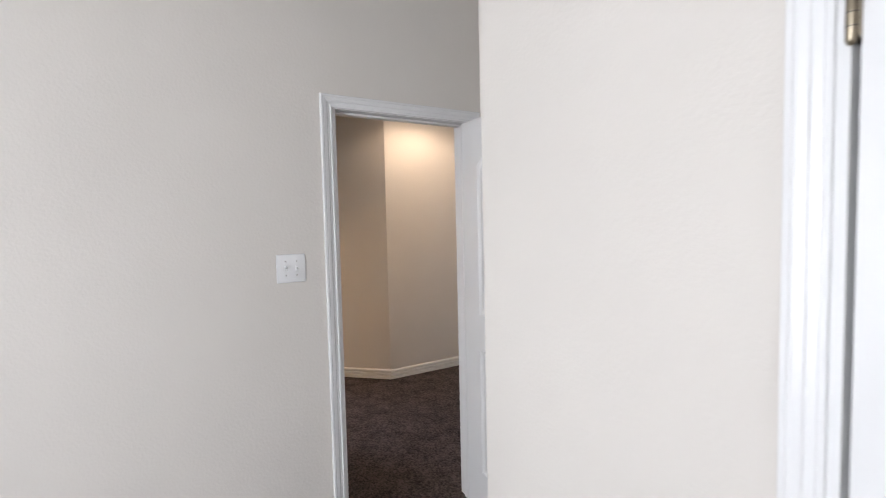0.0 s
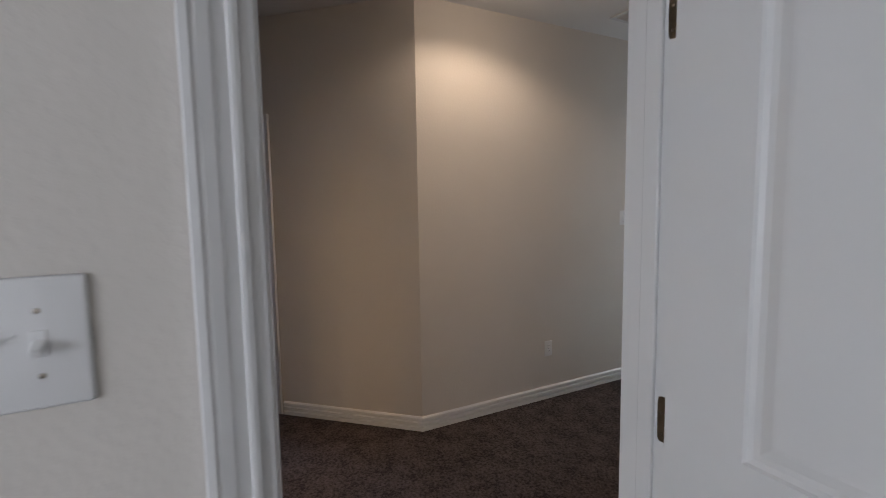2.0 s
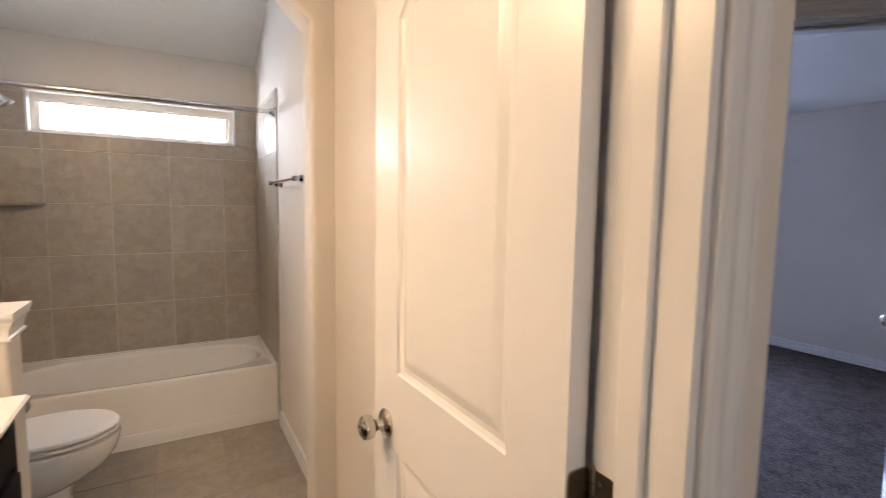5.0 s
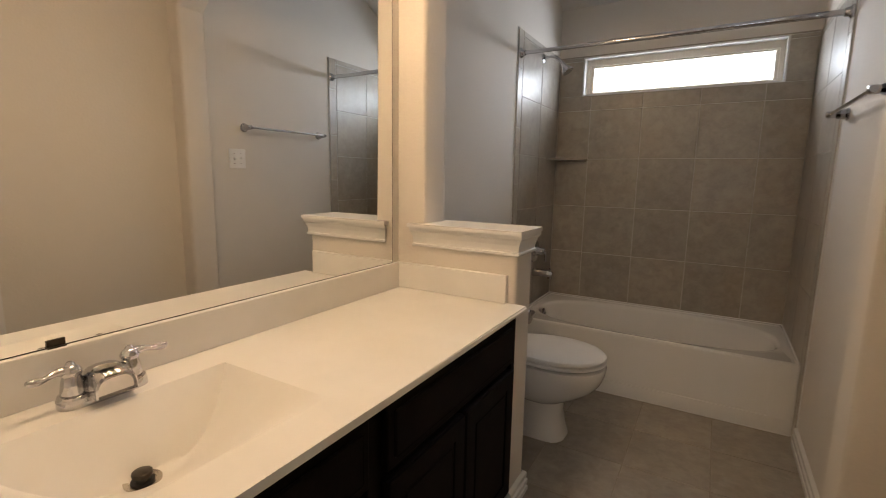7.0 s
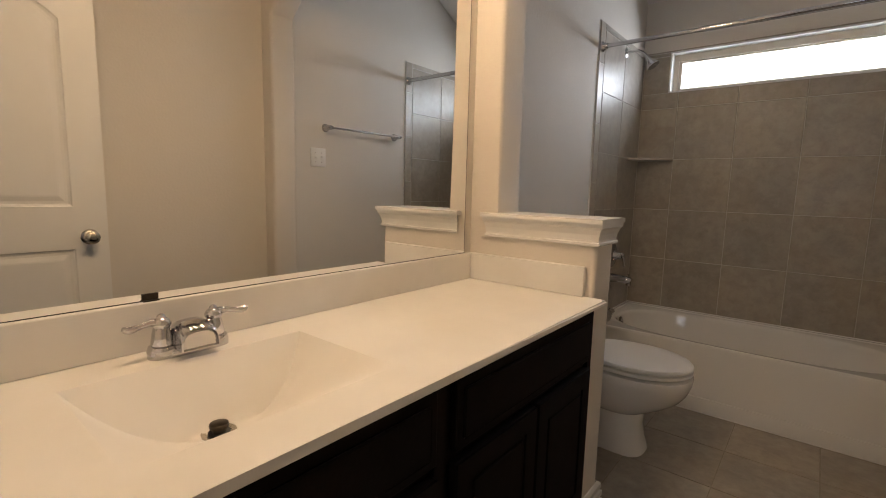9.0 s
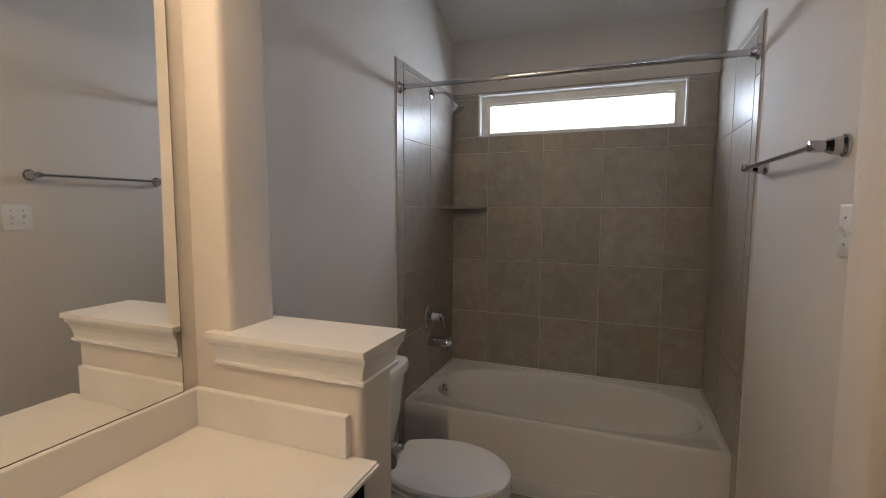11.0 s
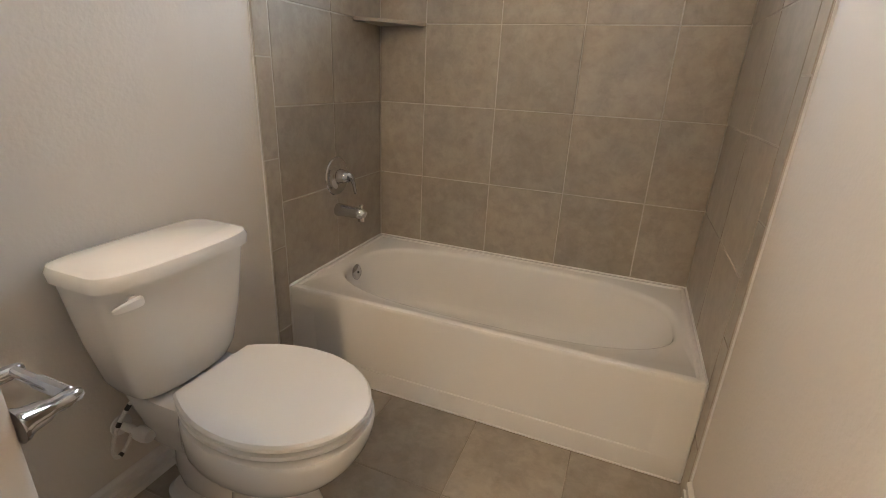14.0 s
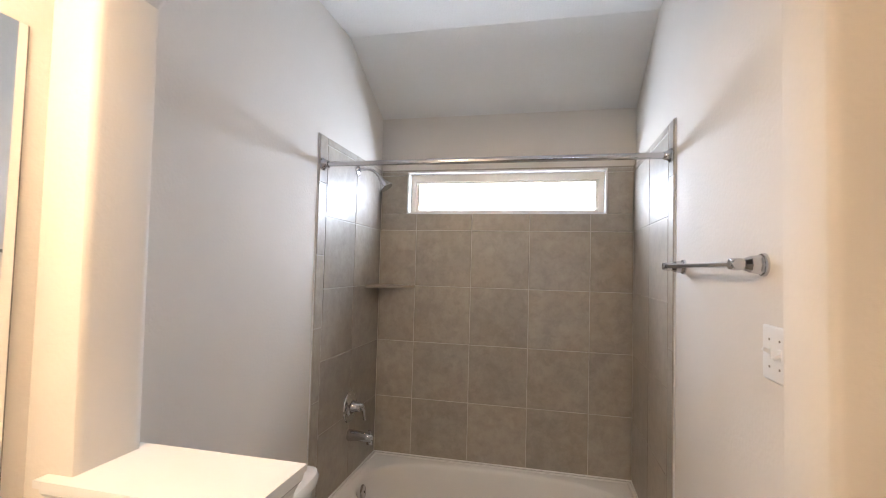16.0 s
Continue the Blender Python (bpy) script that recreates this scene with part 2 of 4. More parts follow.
def bezier(p0, p1, p2, p3, n=14):
    p0, p1, p2, p3 = (Vector(p) for p in (p0, p1, p2, p3))
    out = []
    for i in range(n + 1):
        t = i / n
        out.append((1 - t) ** 3 * p0 + 3 * t * (1 - t) ** 2 * p1 + 3 * t * t * (1 - t) * p2 + t ** 3 * p3)
    return out


def loft(loops, cap_first=True, cap_last=True):
    bm = bmesh.new()
    rings = [[bm.verts.new(p) for p in loop] for loop in loops]
    n = len(rings[0])
    for a, b in zip(rings, rings[1:]):
        for k in range(n):
            bm.faces.new((a[k], a[(k + 1) % n], b[(k + 1) % n], b[k]))
    if cap_first:
        bm.faces.new(rings[0])
    if cap_last:
        bm.faces.new(rings[-1])
    return bm


def oval(cx, cy, rx, ry, z, n=48, power=2.0):
    """A superellipse; a power above two squares it."""
    out = []
    for i in range(n):
        a = 2 * math.pi * i / n
        c, s = math.cos(a), math.sin(a)
        out.append((cx + rx * math.copysign(abs(c) ** (2 / power), c), cy + ry * math.copysign(abs(s) ** (2 / power), s), z))
    return out


def frame2d(x, y, angle):
    """Wall axes: u along the wall, v to its left, from a plan point."""
    return Matrix.Translation((x, y, 0)) @ Matrix.Rotation(radians(angle), 4, "Z")


def cells(us, vs, zs, solid):
    """A manifold block of grid cells."""
    bm = bmesh.new()
    cache = {}

    def vert(i, j, k):
        if (i, j, k) not in cache:
            cache[i, j, k] = bm.verts.new((us[i], vs[j], zs[k]))
        return cache[i, j, k]
    nu, nv, nz = len(us) - 1, len(vs) - 1, len(zs) - 1

    def full(i, j, k):
        return 0 <= i < nu and 0 <= j < nv and 0 <= k < nz and solid(i, j, k)
    for i in range(nu):
        for j in range(nv):
            for k in range(nz):
                if not full(i, j, k):
                    continue
                for d, q in (((-1, 0, 0), ((0, 0, 0), (0, 0, 1), (0, 1, 1), (0, 1, 0))), ((1, 0, 0), ((1, 0, 0), (1, 1, 0), (1, 1, 1), (1, 0, 1))),
                             ((0, -1, 0), ((0, 0, 0), (1, 0, 0), (1, 0, 1), (0, 0, 1))), ((0, 1, 0), ((0, 1, 0), (0, 1, 1), (1, 1, 1), (1, 1, 0))),
                             ((0, 0, -1), ((0, 0, 0), (0, 1, 0), (1, 1, 0), (1, 0, 0))), ((0, 0, 1), ((0, 0, 1), (1, 0, 1), (1, 1, 1), (0, 1, 1)))):
                    if not full(i + d[0], j + d[1], k + d[2]):
                        bm.faces.new([vert(i + a, j + b, k + c) for a, b, c in q])
    return bm


def wall(name, x, y, angle, length, thick, top=2.9, holes=(), label="greige painted textured drywall wall", mat=None):
    """A wall from a plan point along angle, its thickness to the left; holes are (from, to, bottom, top)."""
    us = sorted({0, length, *(h[0] for h in holes), *(h[1] for h in holes)})
    zs = sorted({0, top, *(h[2] for h in holes), *(h[3] for h in holes)})

    def solid(i, j, k):
        u, z = (us[i] + us[i + 1]) / 2, (zs[k] + zs[k + 1]) / 2
        return not any(h[0] < u < h[1] and h[2] < z < h[3] for h in holes)
    bm = cells(us, [0, thick], zs, solid)
    ob = part(name, bm, mat or PAINT)
    ob.matrix_world = frame2d(x, y, angle)
    return tagged(ob, label, "wall", kind="structure")


CASING = ((0.003, 0.0), (0.003, 0.009), (0.008, 0.011), (0.012, 0.011), (0.014, 0.007), (0.026, 0.010), (0.030, 0.014), (0.041, 0.017), (0.045, 0.017),
          (0.048, 0.020), (0.056, 0.020), (0.058, 0.016), (0.058, 0.0))


def door_trim(m, width, height, thick, label, sides=(True, True), stop_at=0.05, bare=False):
    """Jambs, stops and mitred casings for a doorway; m puts u along the wall, v across its thickness, the doorway from u = 0."""
    top = thing("door_trim", label, "door trim", m, kind="structure")
    j = 0.018
    part("jamb", box(0.0, j, -0.003, thick + 0.003, 0, height), TRIM, top)
    part("jamb", box(width - j, width, -0.003, thick + 0.003, 0, height), TRIM, top)
    part("head_jamb", box(0, width, -0.003, thick + 0.003, height, height + j), TRIM, top)
    for a, b in ((j, j + 0.011), (width - j - 0.011, width - j)):
        part("stop", box(a, b, stop_at, stop_at + 0.034, 0, height - 0.001, 0.002, 1), TRIM, top)
    part("stop", box(j + 0.012, width - j - 0.012, stop_at, stop_at + 0.034, height - 0.011, height - 0.001, 0.002, 1), TRIM, top)
    for side, on in enumerate(sides):
        if not on:
            continue

        def at(u, t, z):
            return (u, -0.003 - t if side == 0 else thick + 0.003 + t, z)
        e = j * 0.3
        for name, ends in (("casing", [lambda d, t: at(e - d, t, 0.0), lambda d, t: at(e - d, t, height + d)]),
                           ("casing", [lambda d, t: at(width - e + d, t, 0.0), lambda d, t: at(width - e + d, t, height + d)]),
                           ("head_casing", [lambda d, t: at(e - d, t, height + d), lambda d, t: at(width - e + d, t, height + d)])):
            if not (bare and side == 0 and name == "casing" and ends[0](0, 0)[0] > width / 2):
                part(name, loft([[fn(d, t) for d, t in CASING] for fn in ends]), TRIM, top)
    return top


BASEB = ((0, 0), (0.018, 0), (0.018, 0.024), (0.006, 0.028), (0.006, 0.034), (0.017, 0.037), (0.017, 0.055), (0.005, 0.059), (0.005, 0.065), (0.014, 0.068), (0.013, 0.084), (0.004, 0.093), (0, 0.094))


def baseboard(pts, label="white ridged wooden baseboard along the wall"):
    """A moulded skirting along plan points; the room is to the right of the way."""
    pts = [Vector(p) for p in pts]
    loops = []
    for i, p in enumerate(pts):
        d0 = (pts[i] - pts[i - 1]).normalized() if i else None
        d1 = (pts[i + 1] - pts[i]).normalized() if i + 1 < len(pts) else None
        n0 = Vector((d0.y, -d0.x)) if d0 else None
        n1 = Vector((d1.y, -d1.x)) if d1 else None
        if n0 and n1:
            n = (n0 + n1).normalized()
            n = n / n.dot(n0)
        else:
            n = n0 or n1
        loops.append([(p.x + n.x * t, p.y + n.y * t, z) for t, z in BASEB])
    return tagged(part("baseboard", loft(loops), TRIM), label, "baseboard", kind="structure")


def leaf_mesh(w, h, stile=0.112, t=0.035):
    """A moulded two-panel door with an arched top panel, hinge edge at x = 0, thickness from y = 0 to -t."""
    bm = bmesh.new()
    a, b = stile, w - stile
    z0, z1, z2, z3, peak = 0.235, 0.875, 1.055, 1.80, 0.085

    def quad(pts):
        bm.faces.new([bm.verts.new(p) for p in pts])
    n = 12
    arch = [(a + (b - a) * i / n, z3 + peak * math.sin(math.pi * i / n) ** 0.85) for i in range(n + 1)]
    panels = ([(a, z0), (b, z0), (b, z1), (a, z1)], [(a, z2), (b, z2), *reversed(arch)])
    for y, s in ((0.0, -1), (-t, 1)):
        quad([(0, y, 0), (a, y, 0), (a, y, h), (0, y, h)])
        quad([(b, y, 0), (w, y, 0), (w, y, h), (b, y, h)])
        quad([(a, y, 0), (b, y, 0), (b, y, z0), (a, y, z0)])
        quad([(a, y, z1), (b, y, z1), (b, y, z2), (a, y, z2)])
        for (u0, v0), (u1, v1) in zip(arch, arch[1:]):
            quad([(u0, y, v0), (u1, y, v1), (u1, y, h), (u0, y, h)])
        for outline in panels:
            us, vs = [p[0] for p in outline], [p[1] for p in outline]
            cx, cz, hw, hh = (min(us) + max(us)) / 2, (min(vs) + max(vs)) / 2, (max(us) - min(us)) / 2, (max(vs) - min(vs)) / 2
            rings = []
            for inset, depth in ((0, 0), (0.004, 0.0045), (0.012, 0.0075), (0.022, 0.0075), (0.040, 0.0025), (0.046, 0.0018)):
                rings.append([bm.verts.new((cx + (u - cx) * (1 - inset / hw), y + s * depth, cz + (v - cz) * (1 - inset / hh))) for u, v in outline])
            for r0, r1 in zip(rings, rings[1:]):
                for k in range(len(r0)):
                    bm.faces.new((r0[k], r0[(k + 1) % len(r0)], r1[(k + 1) % len(r0)], r1[k]))
            bm.faces.new(rings[-1])
    quad([(0, 0, 0), (0, -t, 0), (0, -t, h), (0, 0, h)])
    quad([(w, 0, 0), (w, -t, 0), (w, -t, h), (w, 0, h)])
    quad([(0, 0, 0), (w, 0, 0), (w, -t, 0), (0, -t, 0)])
    quad([(0, 0, h), (w, 0, h), (w, -t, h), (0, -t, h)])
    bmesh.ops.remove_doubles(bm, verts=bm.verts, dist=1e-5)
    return bm


KNOB = ((0.0, 0.0), (0.032, 0.0), (0.033, 0.004), (0.029, 0.009), (0.014, 0.013), (0.012, 0.026), (0.016, 0.032), (0.025, 0.038), (0.0275, 0.048), (0.0255, 0.058), (0.017, 0.064),
        (0.009, 0.065), (0.008, 0.062), (0.0, 0.062))


def door(name, m, w, h, label, swing, hand=1, stile=0.112):
    """A door leaf on its hinge pin; m is the pin with x along the closed leaf, swing turns it (degrees); hand 1 puts the leaf at -y, hand -1 at +y."""
    turn = m @ Matrix.Rotation(radians(swing), 4, "Z")
    top = thing(name, label, "door", turn)
    gap = 0.009
    part("leaf", leaf_mesh(w - 0.011, h - 0.012, stile), DOORWHITE, top, m=Matrix.Translation((gap, -0.004 if hand == 1 else 0.039, 0.010)))
    back = Matrix.Rotation(radians(-swing), 4, "Z")
    for z in (1.805, 1.055, 0.30):
        hinge = part("hinge", lathe([(0.0, -0.052), (0.004, -0.050), (0.0065, -0.045), (0.0065, 0.045), (0.004, 0.050), (0.0, 0.052)], 14, Matrix.Translation((0, 0.003 * hand, z))), BRASS, top,
                     "antique nickel butt hinge", True)
        for place in (Matrix.Translation((gap - 0.001, 0, 0)), back @ Matrix.Translation((-0.0005, 0, 0))):
            outline = oval(-0.0175 * hand, z, 0.0185, 0.045, 0.0, 32, 7.0)
            part("hinge_leaf", loft([[(x, a, b) for a, b, _ in outline] for x in (-0.0016, 0.0016)]), BRASS, hinge, m=place)
        for dz in (-0.027, -0.009, 0.009, 0.027):
            # dark rings put the shade of the knuckle gaps onto the barrel
            part("knuckle_joint", lathe([(0, dz - 0.0006), (0.0067, dz - 0.0006), (0.0067, dz + 0.0006), (0, dz + 0.0006)], 12, Matrix.Translation((0, 0.003 * hand, z))), DARK, hinge)
        for k, dz in ((0.012, 0.03), (0.026, 0.012), (0.012, -0.012), (0.026, -0.03)):
            part("screw", lathe([(0, 0), (0.0035, 0), (0.003, 0.001), (0, 0.001)], 8, back @ Matrix.Translation((0.0011, -k * hand, z + dz)) @ Matrix.Rotation(radians(90), 4, "Y")), NICKEL, hinge)
    for side in (1, -1):
        base = (-0.004 if side == 1 else -0.039) if hand == 1 else (0.039 if side == 1 else 0.004)
        mm = Matrix.Translation((w - 0.070, base, 0.935)) @ Matrix.Rotation(radians(-90 * side), 4, "X")
        knob = part("knob", lathe(KNOB, 28, mm), NICKEL, top, "round satin nickel door knob", True)
    part("latch_plate", box(w - 0.0045, w - 0.0015, -0.022 * hand - 0.012, -0.022 * hand + 0.012, 0.90, 0.957, 0.0005, 1), NICKEL, top)
    return top


def plate(name, m, w, h, label, toggles=0, outlet=False, group=""):
    """A wall plate; m has x along the wall, y out of it, z up."""
    top = thing(name, label, "outlet" if outlet else "light switch", m, group)
    part("cover_plate", box(-w / 2, w / 2, 0.0, 0.006, -h / 2, h / 2, 0.004, 3), PLASTIC, top, smooth=True)
    for i in range(toggles):
        u = (i - (toggles - 1) / 2) * 0.046
        part("toggle_frame", box(u - 0.006, u + 0.006, 0.004, 0.0075, -0.0125, 0.0125, 0.001, 1), PLASTIC, top)
        up = 1 if i % 2 else -1
        part("toggle", box(-0.0042, 0.0042, 0.0, 0.017, -0.004, 0.004, 0.0015, 2, Matrix.Translation((u, 0.005, 0.001)) @ Matrix.Rotation(radians(28 * up), 4, "X")), PLASTIC, top)
        for z in (0.030, -0.030):
            part("screw", lathe([(0, 0), (0.003, 0), (0.0025, 0.0012), (0, 0.0014)], 10, Matrix.Translation((u, 0.0058, z)) @ Matrix.Rotation(radians(-90), 4, "X")), NICKEL, top)
    if outlet:
        for z in (0.020, -0.020):
            rec = part("receptacle", box(-0.0165, 0.0165, 0.004, 0.0078, z - 0.014, z + 0.014, 0.004, 3), PLASTIC, top, smooth=True)
            for u in (-0.006, 0.006):
                # dark blocks on the face give the shade inside the outlet slots
                part("slot", box(u - 0.001, u + 0.001, 0.0076, 0.0082, z - 0.002, z + 0.006), DARK, rec)
        part("screw", lathe([(0, 0), (0.003, 0), (0.0025, 0.0012), (0, 0.0014)], 10, Matrix.Translation((0, 0.0058, 0)) @ Matrix.Rotation(radians(-90), 4, "X")), NICKEL, top)
    return top


# ---- the plan ----
XL, XR, YD = -0.010, 1.520, -3.476        # bathroom's painted walls
YH = -3.590                               # hall face of its door wall
ND, FD = -2.009, -1.853                   # faces of the half wall and its stubs
DH = 2.068                                # door openings
HC = Vector((1.863, -4.889))              # hall's outside corner
AB = Vector((3.190, -3.500))              # corner between two room doors
DIAG = math.degrees(math.atan2(AB.y - HC.y, AB.x - HC.x))
DLEN = (AB - HC).length

floor = part("floor", box(-4.6, 7.2, -12.9, 1.2, -0.12, -0.006), CARPET)
tagged(floor, "dark brown plush carpet floor with vacuum marks", "carpet floor", kind="structure")
bath_floor = part("floor_bathroom", box(-0.010, 1.520, -3.560, 0.01, -0.004, 0.0015), FLOORGROUT)
tagged(bath_floor, "grey ceramic tile floor with grout joints", "tile floor", kind="structure")
part("threshold", box(0.62, 1.402, -3.585, -3.561, -0.005, 0.004, 0.002, 1), NICKEL, bath_floor)

# bathroom walls
wall("wall_bath_west", -0.010, YH, 90, 3.72, 0.24)
wall("wall_bath_north", -0.010, 0.010, 0, 1.53, 0.14, holes=((0.178, 1.375, 1.862, 2.130),))
wall("wall_bath_east", 1.520, 0.15, -90, 3.626, 0.11)
bm = loft([[(x, y, z) for x, y in ((1.520, -3.476), (1.630, -3.476), (1.630, -3.490), (1.560, -3.590), (1.520, -3.590))] for z in (0, 2.9)])
tagged(part("wall_bath_corner", bm, PAINT), "greige painted chamfered wall corner in the hall", "wall", kind="structure")
wall("wall_bath_south", 1.520, YD, 180, 1.53, 0.114, holes=((0.10, 0.92, 0, DH),))
# bedroom and hall walls
wall("wall_bedroom_east", -0.130, -4.64, 90, 1.05, 0.12, holes=((0.19, 0.930, 0, DH),))
wall("wall_closet", -4.30, -3.980, 0, 3.12, 0.12, holes=((1.562, 2.292, 0, DH),))
wall("wall_closet_end", -1.180, -5.00, 90, 1.02, 0.12)
wall("wall_recess", -1.30, -4.64, 0, 1.05, 0.12)
wall("wall_closet_back", -4.30, -5.12, 0, 3.12, 0.12)
wall("wall_bedroom_north", -0.25, -0.24, 180, 4.05, -0.14, holes=((1.20, 3.00, 0.70, 2.20),))
wall("wall_bedroom_west", -4.30, -0.10, -90, 5.02, -0.12, holes=((0.62, 2.08, 0.70, 2.20),))
wall("wall_hall_west", -0.130, -6.12, 90, 1.48, 0.12)
wall("wall_hall_foyer", -0.25, -6.12, 0, 1.22, 0.12)
wall("wall_corridor", 0.97, -8.40, 90, 2.28, 0.12)
# opening out of view, added for the corridor-end fill lamp
wall("wall_hall_south", 0.88, -8.52, 0, 1.10, 0.12, holes=((0.16, 0.92, 0, DH),))
wall("wall_hall_east", HC.x, HC.y - 3.60, 90, 3.60, -0.115, holes=((0.63, 1.39, 0, DH),))
wall("wall_hall_diagonal", HC.x, HC.y, DIAG, DLEN, -0.115, holes=((1.110, 1.845, 0, DH),))
wall("wall_room_a_door", AB.x, AB.y, DIAG + 90, 2.30, -0.115, holes=((0.100, 0.860, 0, DH),))
wall("wall_room_a_west", 1.63, 0.15, 90, 0.80, 0.11)
# rooms beyond the doors
wall("wall_room_a_east", 6.53, -3.33, 90, 4.2, -0.14, holes=((2.22, 3.12, 0.60, 2.08),))
wall("wall_room_a_north", 1.63, 0.85, 0, 4.98, 0.12)
wall("wall_room_divider", 3.36, -3.44, 0, 3.17, 0.11)
wall("wall_room_b_east", 6.52, -7.10, 90, 3.66, -0.12)
# hole for the unseen window added to light room B
wall("wall_room_b_south", 1.98, -7.10, 0, 4.54, 0.12, holes=((2.45, 3.40, 0.60, 2.08),))
wall("wall_room_c_east", 6.0, -12.5, 90, 5.4, -0.12, holes=((1.25, 2.95, 0.65, 2.15),))
wall("wall_room_c_south", -0.30, -12.45, 0, 6.3, -0.12)
wall("wall_room_c_west", 1.10, -12.45, 90, 3.93, 0.12)

# stubs, header and half wall between vanity and tub
bm = bmesh.new()
prof = [(XL, 0), (0.500, 0), (0.500, 1.050), (0.112, 1.050), (0.112, 2.130), (0.262, 2.280), (1.278, 2.280), (1.428, 2.130), (1.428, 0), (XR, 0), (XR, 2.9), (XL, 2.9)]
front = [bm.verts.new((x, ND, z)) for x, z in prof]
rear = [bm.verts.new((x, FD, z)) for x, z in prof]
bm.faces.new(front), bm.faces.new(rear)
for i in range(len(prof)):
    bm.faces.new((front[i], front[(i + 1) % len(prof)], rear[(i + 1) % len(prof)], rear[i]))
bmesh.ops.recalc_face_normals(bm, faces=bm.faces)
round_edges = [e for e in bm.edges if abs(e.verts[0].co.y - e.verts[1].co.y) < 1e-6 and min(v.co.x for v in e.verts) > 0.1 and max(v.co.x for v in e.verts) < 1.45 and abs(e.verts[0].co.z - e.verts[1].co.z) + abs(e.verts[0].co.x - e.verts[1].co.x) > 0.01 and not all(abs(v.co.z - 1.05) < 1e-4 for v in e.verts) and not all(v.co.z < 0.01 for v in e.verts)]
bmesh.ops.bevel(bm, geom=round_edges, offset=0.019, segments=4, affect="EDGES", profile=0.5)
arch_wall = tagged(part("wall_partition", bm, PAINT, smooth=True), "cream painted half wall and opening with rounded corners", "wall", kind="structure")

# ceilings
tagged(part("ceiling_hall", box(-0.25, 3.40, -8.6, -1.80, 2.745, 2.84), CEIL), "flat textured painted hall ceiling", "ceiling", kind="structure")
tagged(part("ceiling_bedroom", box(-4.4, -0.25, -5.12, -0.10, 2.745, 2.86), CEIL), "flat textured painted bedroom ceiling", "ceiling", kind="structure")
bm = bmesh.new()
sec = [(-3.59, 2.745), (-0.53, 2.745), (0.010, 2.475), (0.15, 2.475), (0.15, 2.90), (-3.59, 2.90)]
l0 = [bm.verts.new((XL, y, z)) for y, z in sec]
l1 = [bm.verts.new((XR, y, z)) for y, z in sec]
bm.faces.new(l0), bm.faces.new(l1)
for i in range(len(sec)):
    bm.faces.new((l0[i], l0[(i + 1) % 6], l1[(i + 1) % 6], l1[i]))
tagged(part("ceiling_bathroom", bm, CEIL), "painted bathroom ceiling sloping down over the tub", "ceiling", kind="structure")


def coved_ceiling(name, x0, x1, y0, y1, low, high, run):
    bm = bmesh.new()
    sec = [(x0, high), (x1 - run, high), (x1, low), (x1 + 0.1, low), (x1 + 0.1, high + 0.12), (x0, high + 0.12)]
    a = [bm.verts.new((x, y0, z)) for x, z in sec]
    b = [bm.verts.new((x, y1, z)) for x, z in sec]
    bm.faces.new(a), bm.faces.new(b)
    for i in range(6):
        bm.faces.new((a[i], a[(i + 1) % 6], b[(i + 1) % 6], b[i]))
    return tagged(part(name, bm, CEIL), "white painted room ceiling with sloped edge", "ceiling", kind="structure")


coved_ceiling("ceiling_room_a", 1.64, 6.53, -3.44, 0.95, 2.45, 2.85, 1.0)
coved_ceiling("ceiling_room_b", 1.98, 6.52, -7.0, -3.39, 2.42, 2.75, 1.0)
coved_ceiling("ceiling_room_c", 0.9, 6.1, -12.6, -7.1, 2.75, 2.76, 0.5)

# ---- doors ----
door_trim(frame2d(1.42, YD, 180), 0.82, DH - 0.018, 0.114, "white painted door trim of the bathroom doorway", stop_at=0.037, bare=True)
door("door_1", frame2d(1.402, -3.474, 180), 0.624, 2.042, "white two-panel arched door standing open into the bathroom", -89.5, -1, 0.118)
door_trim(frame2d(-0.13, -4.45, 90), 0.740, DH - 0.018, 0.12, "white painted door trim of the bedroom doorway", stop_at=0.046)
door("door_2", frame2d(-0.252, -4.432, 90), 0.702, 2.042, "white two-panel arched bedroom door standing open", 88, 1, 0.138)
u = frame2d(HC.x, HC.y, DIAG)
door_trim(u @ Matrix.Translation((1.110, -0.115, 0)), 0.735, DH - 0.018, 0.115, "white painted door trim in the diagonal wall", stop_at=0.040)
door("door_3", u @ Matrix.Translation((1.827, -0.117, 0)) @ Matrix.Rotation(math.pi, 4, "Z"), 0.699, 2.042, "white panel door opened into the dim room", 134, 1)
u = frame2d(AB.x, AB.y, DIAG + 90)
door_trim(u @ Matrix.Translation((0.100, -0.115, 0)), 0.76, DH - 0.018, 0.115, "white painted door trim beside the diagonal wall", stop_at=0.040)
door("door_4", u @ Matrix.Translation((0.118, -0.117, 0)), 0.724, 2.042, "white panel door opened into the window room", -121, -1)
u = frame2d(HC.x, HC.y - 3.60, 90)
door_trim(u @ Matrix.Translation((0.63, -0.115, 0)), 0.76, DH - 0.018, 0.115, "white painted door trim at the hall's end", stop_at=0.040)
door("door_5", u @ Matrix.Translation((0.648, -0.117, 0)), 0.724, 2.042, "white panel door opened into the bright room", -152, -1)
door_trim(frame2d(-2.738, -3.98, 0), 0.73, DH - 0.018, 0.12, "white painted door trim of the bedroom closet", stop_at=0.046)
door("door_6", frame2d(-2.026, -3.858, 180), 0.694, 2.042, "white closet door standing closed", 0, -1)

# baseboards
baseboard([(XL, -1.86), (XL, -0.83)])
baseboard([(XR, -0.83), (XR, FD)])
baseboard([(1.428, FD), (1.428, ND)])
